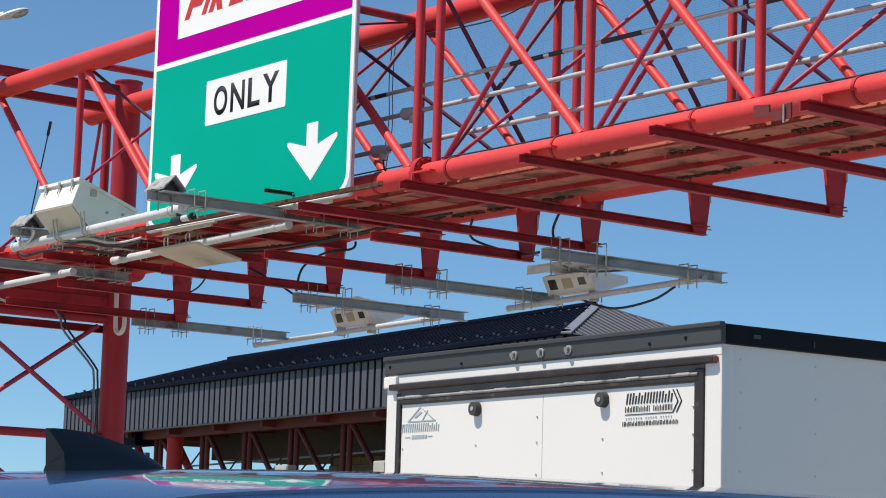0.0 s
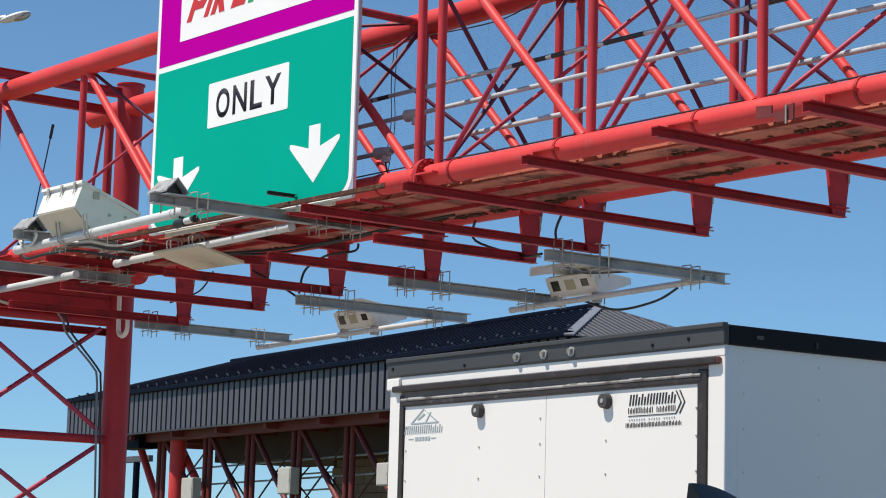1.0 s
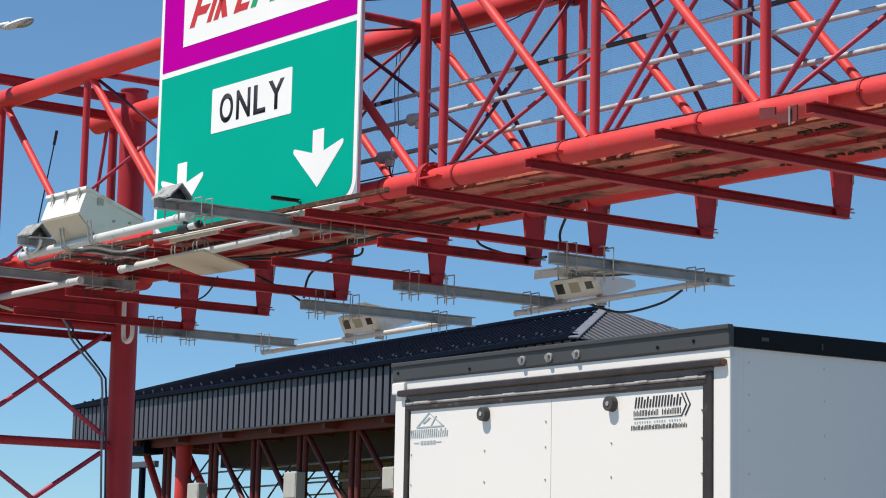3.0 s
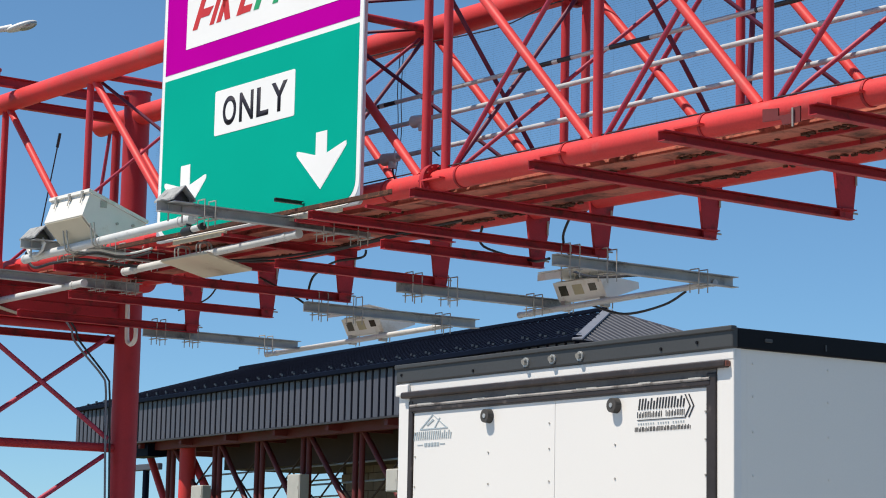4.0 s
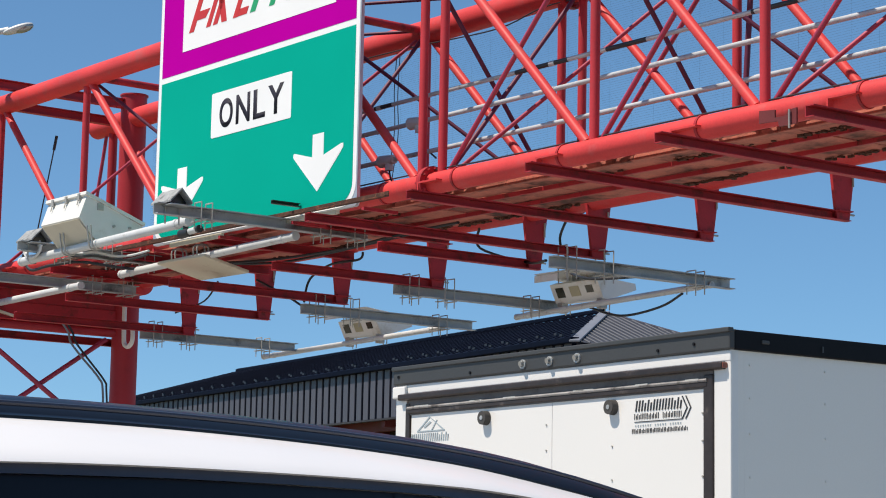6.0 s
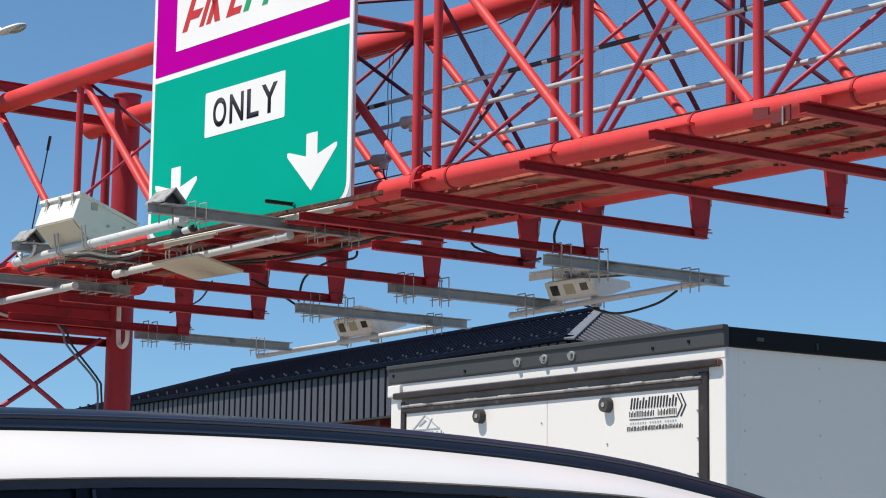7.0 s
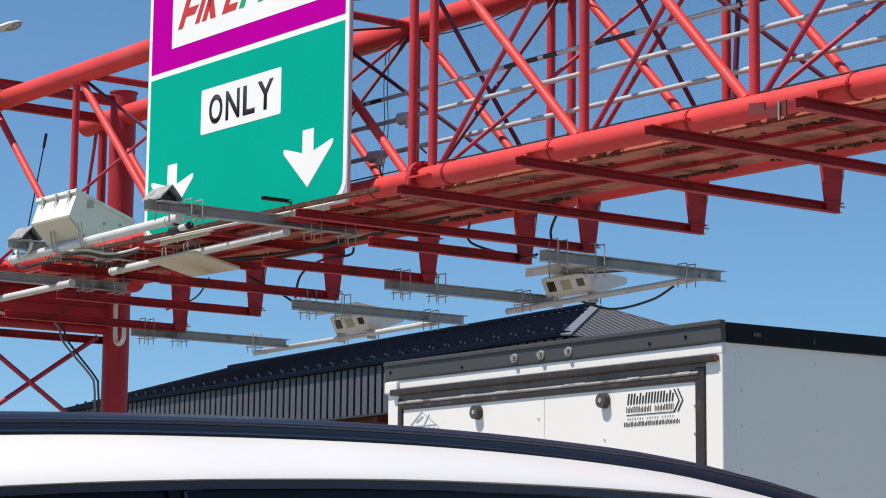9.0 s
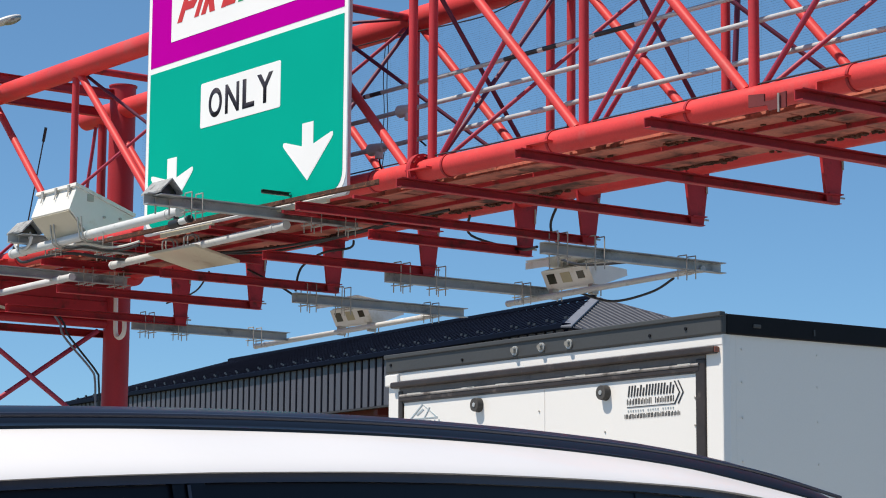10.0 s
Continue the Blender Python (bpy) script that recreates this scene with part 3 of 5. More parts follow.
def build_arm(s, n0, n1, z, clamps, name="antenna_boom"):
    arm = thing(name, ROAD, (s, n0, z - 0.08), "grey galvanised channel boom clamped to the gantry by U-bolts", "boom", "antenna booms")
    part("channel", prism(moved(channel_section(0.145, 0.12, 0.012), s, z), "y", n0, n1), GALV, arm)
    for n, up in clamps:
        ubolt(arm, s, n, z - 0.20, z + up, 0.085, "x")
        ubolt(arm, s, n + 0.16, z - 0.20, z + up, 0.085, "x")
    return arm


# far side arms
for s, n0, n1, z in ((-21.65, 18.0, 21.15, 5.315), (-25.2, 18.15, 21.25, 5.29), (-27.6, 18.2, 21.4, 5.21), (-32.0, 18.0, 21.0, 5.13)):
    build_arm(s, n0, n1, z, ((n0 + 0.18, 0.22), (n0 + 0.80, 0.22), (n1 - 0.75, 0.11)))
# near side arms
for s, n0, n1, z in ((-24.6, 13.97, 17.27, 5.885), (-29.2, 14.38, 16.69, 5.92), (-31.5, 13.6, 17.62, 5.755)):
    build_arm(s, n0, n1, z, ((n0 + 0.62, 0.14), (n1 - 0.85, 0.16), (n1 - 0.3, 0.16)))


def build_pipe(p, q, r, label="pale round mounting pipe between two antenna booms"):
    p, q = Vector(p), Vector(q)
    t = thing("mounting_pipe", ROAD, (p + q) / 2, label, "pipe", "mounting pipes")
    part("tube", tube(p, q, r, seg=18), PIPE, t, smooth=True)
    w = (q - p).normalized()
    for f in (p, q):
        part("end_cap", tube(f - w * 0.03, f + w * 0.03, r * 1.12, seg=18), PIPE, t, smooth=True)
    for f in (0.06, 0.94):
        c = p.lerp(q, f)
        part("pipe_clamp", tube(c - w * 0.03, c + w * 0.03, r * 1.14, seg=18), PIPE, t, smooth=True)
    return t


build_pipe((-25.85, 20.85, 5.17), (-21.7, 20.8, 5.28), 0.043)
build_pipe((-33.0, 21.0, 5.04), (-27.9, 21.0, 5.17), 0.043)
build_pipe((-29.81, 14.75, 5.78), (-25.11, 14.75, 5.85), 0.062)
build_pipe((-29.45, 16.2, 5.70), (-24.8, 16.2, 5.78), 0.055)
build_pipe((-36.2, 16.3, 5.60), (-30.94, 16.3, 5.67), 0.055)


def build_reader(s, n, z, tilt):
    """A white lane reader: wedge body with three windows in its face and a sunshade."""
    m = ROAD @ Matrix.Translation((s, n, z)) @ pose(0, 0, 0, 0, 0, 0)
    r = thing("lane_reader", m, (0, 0, 0), "white metal lane reader housing with three windows under a sunshade", "camera housing", "lane readers")
    rot = pose(0, 0, 0, tilt)
    bm = prism([(0, 0), (0.14, 0.0), (0.62, 0.17), (0.60, 0.26), (-0.02, 0.30), (-0.13, 0.26)], "x", -0.52, 0.52)
    bmesh.ops.transform(bm, matrix=rot, verts=bm.verts)
    part("body", bm, WHITE_BOX, r)
    for a, w, mat in ((-0.34, 0.17, DARK_GLASS), (-0.02, 0.21, TAN_GLASS), (0.30, 0.15, DARK_GLASS)):
        bm = prism([(-0.034, 0.075), (-0.042, 0.071), (-0.110, 0.207), (-0.102, 0.211)] if a != 0.30 else [(-0.048, 0.103), (-0.056, 0.099), (-0.106, 0.199), (-0.098, 0.203)], "x", a - w / 2, a + w / 2)
        bmesh.ops.transform(bm, matrix=rot, verts=bm.verts)
        part("window", bm, mat, r, "square reader window")
    bm = box((-0.62, -0.34, 0.0), (0.56, 0.44, 0.015), 0.004, m=Matrix.Translation((0, 0, 0.365)) @ pose(0, 0, 0, -6))
    bmesh.ops.transform(bm, matrix=rot, verts=bm.verts)
    part("sunshade", bm, WHITE_BOX, r, "thin white sunshade")
    bm = box((-0.62, -0.335, -0.10), (-0.10, -0.325, 0.0), m=Matrix.Translation((0, 0, 0.385)))
    bmesh.ops.transform(bm, matrix=rot, verts=bm.verts)
    part("visor", bm, WHITE_BOX, r)
    for a in (-0.45, -0.15, 0.15, 0.45):
        bm = tube((a, -0.02, 0.29), (a, -0.02, 0.375), 0.010, seg=6)
        bmesh.ops.transform(bm, matrix=rot, verts=bm.verts)
        part("spacer", bm, STEEL, r)
    for a in (-0.42, 0.44):
        bm = box((a - 0.05, -0.02, -0.14), (a + 0.05, 0.10, 0.01), 0.008)
        tube((a + 0.05, 0.14, -0.16), (a + 0.05, 0.14, 0.14), 0.010, seg=6, bm=bm)
        tube((a - 0.05, 0.14, -0.16), (a - 0.05, 0.14, 0.14), 0.010, seg=6, bm=bm)
        part("bracket", bm, STEEL, r)
    return r


build_reader(-24.50, 20.90, 5.30, 0)
build_reader(-30.05, 21.0, 5.19, 0)


def build_enclosure():
    e = thing("equipment_enclosure", ROAD, (-28.2, 14.9, 5.86), "white metal equipment enclosure with sloped lid and latches on a pipe", "equipment box")
    a0, a1 = -28.80, -27.66
    part("body", prism([(14.62, 6.49), (14.51, 6.17), (14.80, 5.87), (15.49, 6.00), (15.51, 6.15)], "x", a0, a1), WHITE_BOX, e)
    part("base_panel", prism([(14.515, 6.150), (14.790, 5.865), (14.786, 5.861), (14.511, 6.146)], "x", a0 + 0.03, a1 - 0.03), BEIGE, e, "beige sloped underside")
    part("lid", prism([(14.58, 6.50), (14.59, 6.545), (15.54, 6.195), (15.53, 6.15)], "x", a0 - 0.03, a1 + 0.03), WHITE_BOX, e, "overhanging white lid")
    for a in (-28.6, -28.2, -27.82):
        bm = box((a - 0.028, 14.565, 6.43), (a + 0.028, 14.59, 6.53), 0.004)
        tube((a, 14.57, 6.44), (a, 14.55, 6.36), 0.009, seg=6, bm=bm)
        part("latch", bm, STEEL, e, "small steel latch")
    part("hinge", box((a1, 14.78, 6.30), (a1 + 0.015, 14.88, 6.40), 0.004), STEEL, e)
    for y in (15.05, 15.3):
        part("side_bolt", tube((a1, y, 6.10), (a1 + 0.03, y, 6.10), 0.02, seg=8), STEEL, e)
    for a in (-28.42, -28.32, -27.62, -27.52):
        part("pipe_strap", hose([(a, 14.62, 6.06), (a, 14.64, 5.9), (a, 14.68, 5.76), (a, 14.8, 5.74), (a, 14.84, 5.86)], 0.012), STEEL, e, "steel strap round the pipe")


build_enclosure()


def build_plate(s, n, z, turn):
    m = ROAD @ Matrix.Translation((s, n, z))
    p = thing("panel_antenna", m, (0, 0, 0), "flat beige panel antenna hung below a pipe", "antenna", "panel antennas")
    rot = pose(0, 0, 0, -12, 0, turn)
    bm = box((-0.60, -0.16, -0.045), (0.62, 0.62, 0.0), 0.010)
    bmesh.ops.transform(bm, matrix=rot, verts=bm.verts)
    part("plate", bm, BEIGE, p)
    for a in (-0.3, 0.3):
        for c in (-0.05, 0.05):
            part("mount_bolt", hose([(a + c, -0.08, -0.02), (a + c, -0.09, 0.16), (a + c, 0.0, 0.2), (a + c, 0.09, 0.16), (a + c, 0.08, -0.06)], 0.012), STEEL, p)


build_plate(-27.5, 16.2, 5.71, 2)
build_plate(-34.4, 16.2, 5.56, 2)


def build_flood(s, n, z):
    """A small grey lamp with a pitched hood, bolted on an arm's end."""
    m = ROAD @ Matrix.Translation((s + 0.12, n + 0.10, z)) @ pose(0, 0, 0, 0, 0, 90)
    f = thing("hooded_light", m, (0, 0, 0), "small grey weathered light with a pitched hood on an arm", "light fixture", "hooded lights")
    part("housing", prism([(-0.13, -0.05), (0.13, -0.05), (0.13, 0.02), (0, 0.13), (-0.13, 0.02)], "y", 0.04, 0.34), CABLE, f)
    part("hood", prism([(-0.16, -0.03), (0, 0.140), (0.16, -0.03), (0.16, -0.005), (0, 0.165), (-0.16, -0.005)], "y", -0.08, 0.42), HOOD_GREY, f, "pitched grey hood")
    part("lens", box((-0.09, 0.034, -0.04), (0.09, 0.04, 0.04)), DARK_GLASS, f)
    part("foot", box((-0.15, -0.08, -0.06), (0.15, 0.40, -0.045), 0.004), GALV, f)
    for a in (-0.1, 0.1):
        part("stud", tube((a, 0.15, -0.28), (a, 0.15, 0.02), 0.011, seg=6), STEEL, f)


build_flood(-24.6, 14.13, 5.985)
build_flood(-29.2, 14.54, 6.02)


def cable(points, r=0.018, label="slack black cable hanging below the gantry"):
    solo("cable", hose(points, r), CABLE, ROAD, points[0], label, "cable", "hanging cables", smooth=True)


cable([(-21.95, 18.5, 5.95), (-22.15, 18.55, 5.72), (-22.1, 18.6, 5.5), (-21.9, 18.7, 5.36)])
cable([(-23.4, 18.2, 5.95), (-23.5, 18.3, 5.7), (-23.0, 18.7, 5.5), (-22.0, 18.2, 5.38)])
cable([(-26.44, 18.45, 5.96), (-26.54, 18.45, 5.86), (-27.22, 18.45, 5.86), (-27.70, 18.45, 5.74), (-27.87, 18.45, 5.60), (-27.94, 18.45, 5.35)])
cable([(-29.2, 18.4, 5.8), (-28.5, 18.5, 5.5), (-28.0, 18.5, 5.28)])
cable([(-24.3, 20.9, 5.2), (-23.6, 20.9, 5.02), (-22.8, 20.9, 5.08), (-22.3, 20.85, 5.22)])
cable([(-24.0, 20.3, 5.6), (-23.2, 20.0, 5.42), (-22.2, 20.0, 5.36), (-21.8, 20.1, 5.36)])
cable([(-30.5, 18.5, 5.9), (-30.9, 18.5, 5.62), (-31.8, 18.5, 5.5)], 0.014)
cable([(-29.9, 15.0, 5.8), (-30.3, 15.0, 5.95), (-30.15, 15.05, 5.72), (-29.6, 15.1, 5.74), (-29.2, 15.4, 5.78), (-29.0, 16.2, 5.74), (-28.6, 16.8, 5.9)], 0.022)
# pale and dark conduits from girder down beside the column; pale is painted sunlight
solo("conduit_drop", hose([(-33.72, 17.43, 5.43), (-33.72, 17.58, 5.25), (-33.72, 17.63, 5.09), (-33.72, 17.83, 4.87), (-33.72, 18.18, 4.53), (-33.72, 18.27, 4.32), (-33.72, 18.30, 3.54), (-33.72, 18.42, 0.3)], 0.019), HIP_GREY, ROAD, (-33.72, 18.4, 0.3), "conduit bent down beside the gantry column, sunlight in its pale grey", "conduit", "conduits beside the column", smooth=True)
solo("conduit_drop", hose([(-33.72, 17.52, 5.44), (-33.72, 17.66, 5.25), (-33.72, 17.72, 5.10), (-33.72, 17.95, 4.85), (-33.72, 18.29, 4.49), (-33.72, 18.34, 4.32), (-33.72, 18.38, 3.55), (-33.72, 18.49, 0.3)], 0.018), CABLE, ROAD, (-33.72, 18.5, 0.3), "dark conduit bent down beside the gantry column", "conduit", "conduits beside the column", smooth=True)
cable([(-33, 16.52, 6.335), (-28, 16.5, 6.345), (-22.4, 16.5, 6.36), (-21, 16.52, 6.35), (-17, 16.5, 6.345), (-13, 16.51, 6.35), (-9, 16.5, 6.34)], 0.010, "thin dark cable lying along the lower chord")
cable([(-28, 18.6, 8.90), (-25.6, 18.58, 8.84), (-23.6, 18.6, 8.76), (-22.4, 18.6, 8.88), (-20.2, 18.58, 8.74), (-18.5, 18.6, 8.85), (-14, 18.6, 8.8)], 0.010, "thin dark cable strung below the upper chord")
cable([(-26.29, 18.88, 9.1), (-26.36, 18.88, 8.4), (-26.33, 18.88, 7.8), (-26.44, 18.88, 7.2), (-26.5, 18.88, 6.5)], 0.007, "thin cord hanging at the net's edge")
cable([(-26.22, 18.88, 9.1), (-26.27, 18.88, 8.3), (-26.24, 18.88, 7.7), (-26.36, 18.88, 7.1), (-26.52, 18.88, 6.5)], 0.007, "thin cord hanging at the net's edge")
cable([(-29.4, 16.6, 5.92), (-28.6, 17.0, 5.86), (-27.2, 17.3, 5.80), (-25.6, 17.5, 5.82), (-24.4, 17.6, 5.9), (-23.2, 17.7, 5.95)], 0.02, "thick dark cable run under the walkway")
cable([(-29.2, 16.8, 5.92), (-28.2, 17.1, 5.83), (-27.0, 17.45, 5.77), (-25.3, 17.6, 5.84), (-24.0, 17.8, 5.95)], 0.018, "thick dark cable run under the walkway")
# coil of flexible grey hose at the pipe's end, and hose run on to the walkway
coil = [(-29.45 + 0.24 * math.cos(k * 0.7) + 0.012 * k, 14.70 - 0.004 * k, 5.93 + 0.15 * math.sin(k * 0.7)) for k in range(19)]
solo("hose_coil", hose(coil, 0.020, steps=4), PIPE, ROAD, (-29.45, 14.7, 5.8), "coiled grey flexible hose hung on a pipe", "hose", "flexible hoses", smooth=True)
for d in (0.0, 0.05):
    solo("flexible_hose", hose([(-29.40, 15.2, 5.90 + d), (-28.9, 15.2, 5.81 + d), (-28.44, 15.2, 5.775 + d), (-27.86, 15.2, 5.665 + d), (-27.4, 15.2, 5.63 + d), (-27.0, 15.25, 5.66 + d)], 0.018), PIPE if d else CABLE, ROAD, (-28.4, 15.2, 5.6), "flexible hose slung below the walkway edge", "hose", "flexible hoses", smooth=True)
# black swivel under the boom's end
sw = thing("pipe_swivel", ROAD, (-25.1, 14.75, 5.65), "black swivel fitting below a boom's end", "fitting")
part("knuckle", tube((-25.28, 14.75, 5.70), (-25.06, 14.75, 5.71), 0.062, 0.055, seg=18), CABLE, sw, smooth=True)
part("spigot", tube((-25.06, 14.75, 5.715), (-24.84, 14.75, 5.725), 0.042, seg=16), PIPE, sw, "pale pipe stub", smooth=True)
part("ring", tube((-24.86, 14.75, 5.725), (-24.81, 14.75, 5.727), 0.050, seg=16), CABLE, sw, smooth=True)
part("neck", tube((-25.17, 14.75, 5.74), (-25.17, 14.75, 5.84), 0.035, seg=12), CABLE, sw, smooth=True)
# white hook of pipe by the column
solo("pipe_hook", hose([(-33.5, 18.5, 5.85), (-33.49, 18.5, 5.5), (-33.48, 18.5, 5.2), (-33.44, 18.5, 5.09), (-33.32, 18.5, 5.05), (-33.20, 18.5, 5.12), (-33.18, 18.5, 5.26), (-33.2, 18.5, 5.36)], 0.040), WHITE_BOX, ROAD, (-33.4, 18.5, 5.0), "white curved drain pipe end beside the column", "pipe", smooth=True)
# short antenna whip on the gantry
w = thing("whip_antenna", ROAD, (-34.0, 18.2, 7.0), "thin dark whip antenna on the gantry", "antenna")
part("rod", tube((-34.25, 17.2, 7.0), (-33.71, 17.2, 8.52), 0.012, seg=8), CABLE, w)
part("tip", tube((-33.79, 17.2, 8.30), (-33.71, 17.2, 8.53), 0.026, seg=8), CABLE, w)
# light channel and rail pieces lying by the sign's foot
solo("loose_bar", prism(moved(channel_section(0.05, 0.05, 0.01), -24.45, 6.13), "y", 15.6, 16.03), BRONZE, ROAD, (-24.45, 15.8, 6.1), "dark rusty angle bar below the sign", "steel bar")
solo("walkway_rail", prism([(15.86, 5.98), (15.93, 5.98), (15.93, 6.05), (15.92, 6.05), (15.92, 5.99), (15.86, 5.99)], "x", -31.0, -22.3), DARK_RUST, ROAD, (-26.6, 15.9, 5.98), "brown angle rail along the walkway edge", "rail")
solo("walkway_rail", box((-27.7, 15.98, 5.90), (-26.3, 16.02, 5.965)), BEIGE, ROAD, (-27.0, 16.0, 5.9), "weathered pale timber strip along the walkway edge", "rail")
solo("walkway_rail", box((-24.7, 15.96, 5.91), (-23.5, 16.02, 5.96)), BEIGE, ROAD, (-24.1, 16.0, 5.9), "weathered pale timber strip along the walkway edge", "rail")
for s in (-29.8, -28.0, -26.2, -24.4, -22.8):
    solo("rail_bracket", box((s, 15.87, 5.86), (s + 0.05, 16.4, 5.90)), RED_WORN, ROAD, (s, 16.0, 5.86), "red flat bar carrying the walkway rails", "bracket", "walkway rail brackets")


# ---------------------------------------------------------------- toll plaza canopy
HALL = pose(0, 0, 0, 0, 0, -61)
M0 = 27.95


def build_canopy():
    c = thing("toll_canopy", HALL, (-60, M0 + 3, 0), "long dark hip-roofed toll canopy with grey ribbed metal fascia", "toll canopy")
    x0, x1, y0, y1, ze, zr = -77.8, -44.2, M0, M0 + 5.7, 6.86, 7.98
    corner, apex = Vector((-43.95, y0 - 0.12, 6.72)), Vector((-47.45, M0 + 3, 7.93))
    # roof: a solid hip
    bm = bmesh.new()
    o = 0.12
    v = [bm.verts.new(p) for p in ((x0 - o, y0 - o, ze), (-43.95, y0 - o, 6.72), (-43.95, y1 + o, 6.60), (x0 - o, y1 + o, ze), (-70.2, M0 + 3, zr), (-47.45, M0 + 3, 7.93))]
    for f in ((0, 1, 5, 4), (1, 2, 5), (2, 3, 4, 5), (3, 0, 4), (3, 2, 1, 0)):
        bm.faces.new([v[i] for i in f])
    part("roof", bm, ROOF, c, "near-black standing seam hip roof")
    # standing seams
    x = x0 + 0.2
    while x < x1:
        t = 1.0
        if x < -70.2:
            t = max(0.03, (x - x0) / (-70.2 - x0) - 0.03)
        elif x > -47.5:
            t = max(0.03, (x1 - x) / (x1 + 47.5))
        part("roof_seam", tube((x, y0 - o, ze + 0.005), (x, y0 - o + t * 3.1, ze + 0.005 + t * (zr - ze) - 0.01), 0.014, seg=4), ROOF, c)
        x += 0.41
    # seams of the hip end, from its eave to the hip lines
    far_corner = Vector((-43.95, y1 + 0.12, 6.60))
    for k in range(1, 27):
        f = k / 27
        foot = corner.lerp(far_corner, f)
        f0 = 0.52
        t = f / f0 if f < f0 else (1 - f) / (1 - f0)
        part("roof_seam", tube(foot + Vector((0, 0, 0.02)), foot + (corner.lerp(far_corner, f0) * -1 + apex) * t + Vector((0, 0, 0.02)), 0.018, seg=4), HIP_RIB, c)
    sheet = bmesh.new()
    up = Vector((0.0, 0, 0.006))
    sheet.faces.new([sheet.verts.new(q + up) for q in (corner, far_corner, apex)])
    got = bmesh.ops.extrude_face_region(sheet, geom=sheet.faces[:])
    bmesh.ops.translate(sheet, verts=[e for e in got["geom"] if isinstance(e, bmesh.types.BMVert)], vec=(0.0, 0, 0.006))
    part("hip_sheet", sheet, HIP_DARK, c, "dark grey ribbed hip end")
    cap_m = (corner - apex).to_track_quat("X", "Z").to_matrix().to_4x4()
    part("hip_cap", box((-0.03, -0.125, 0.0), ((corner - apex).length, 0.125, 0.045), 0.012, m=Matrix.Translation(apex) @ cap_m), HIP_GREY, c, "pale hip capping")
    part("hip_cap", tube(far_corner, apex, 0.05, seg=6), PANEL, c)
    part("ridge_cap", tube((-70.2, M0 + 3, zr + 0.02), (-47.5, M0 + 3, zr + 0.02), 0.06, seg=6), ROOF, c)
    # snow guards in staggered pairs
    x = x0 + 1.0
    guard = None
    while x < x1:
        for d, zz in ((0.0, 0.05), (0.20, 0.14)):
            if guard is None:
                guard = part("snow_guard", box((0, 0, 0), (0.12, 0.05, 0.055)), GUARD, c)
                guard.data.transform(Matrix.Translation(BASE[c.name]))
                ob = guard
            else:
                ob = new("snow_guard", guard.data)
                ob.parent = c
            ob.location = Vector((x + d, y0 - 0.12 + zz * 2.6, ze + zz + 0.01)) - BASE[c.name]
        x += 0.82
    # fascia backing and each ribbed panel
    part("fascia_backing", box((x0 + 0.05, y0 + 0.054, 5.44), (x1 - 0.05, y0 + 0.118, 6.80)), ROOF, c)
    part("gutter", box((x0 - 0.1, y0 - 0.14, 6.72), (x1 + 0.1, y0 + 0.12, 6.86), 0.02), ROOF, c)
    part("bottom_trim", box((x0, y0 - 0.03, 5.38), (x1, y0 + 0.14, 5.43)), BRONZE, c)
    shared = None
    x = x0
    while x < x1 - 0.2:
        if shared is None:
            shared = part("fascia_panel", box((0, 0, 0), (0.285, 0.05, 1.30), 0.010), PANEL, c)
            mesh = shared.data
            base = BASE[c.name]
            mesh.transform(Matrix.Translation(base))
            ob = shared
        else:
            ob = new("fascia_panel", mesh)
            ob.parent = c
        ob.location = Vector((x, y0, 5.43)) - BASE[c.name]
        x += 0.41
    for yy, xa, xb in ((y1, x0, x1),):
        part("rear_fascia", box((xa, yy - 0.1, 5.43), (xb, yy, 6.80)), PANEL, c)
    part("end_fascia", box((x0, y0 + 0.122, 5.43), (x0 + 0.08, y1, 6.80)), PANEL, c)
    part("end_fascia", box((x1 - 0.08, y0 + 0.122, 5.43), (x1, y1, 6.80)), PANEL, c)
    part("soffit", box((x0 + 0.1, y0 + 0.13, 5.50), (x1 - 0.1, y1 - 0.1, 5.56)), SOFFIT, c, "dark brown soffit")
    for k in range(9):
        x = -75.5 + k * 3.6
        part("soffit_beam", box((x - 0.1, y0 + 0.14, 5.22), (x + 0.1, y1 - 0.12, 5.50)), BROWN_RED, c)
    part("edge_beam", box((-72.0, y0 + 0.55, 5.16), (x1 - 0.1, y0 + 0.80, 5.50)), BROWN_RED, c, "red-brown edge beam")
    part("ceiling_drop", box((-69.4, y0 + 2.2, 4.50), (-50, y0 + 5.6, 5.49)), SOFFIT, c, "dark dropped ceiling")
    part("end_box", box((-73.6, y0 + 0.3, 4.96), (-71.5, y0 + 1.0, 5.37)), ROOF, c, "dark box under the fascia")
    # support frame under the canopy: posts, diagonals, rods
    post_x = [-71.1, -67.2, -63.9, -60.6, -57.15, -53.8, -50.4]
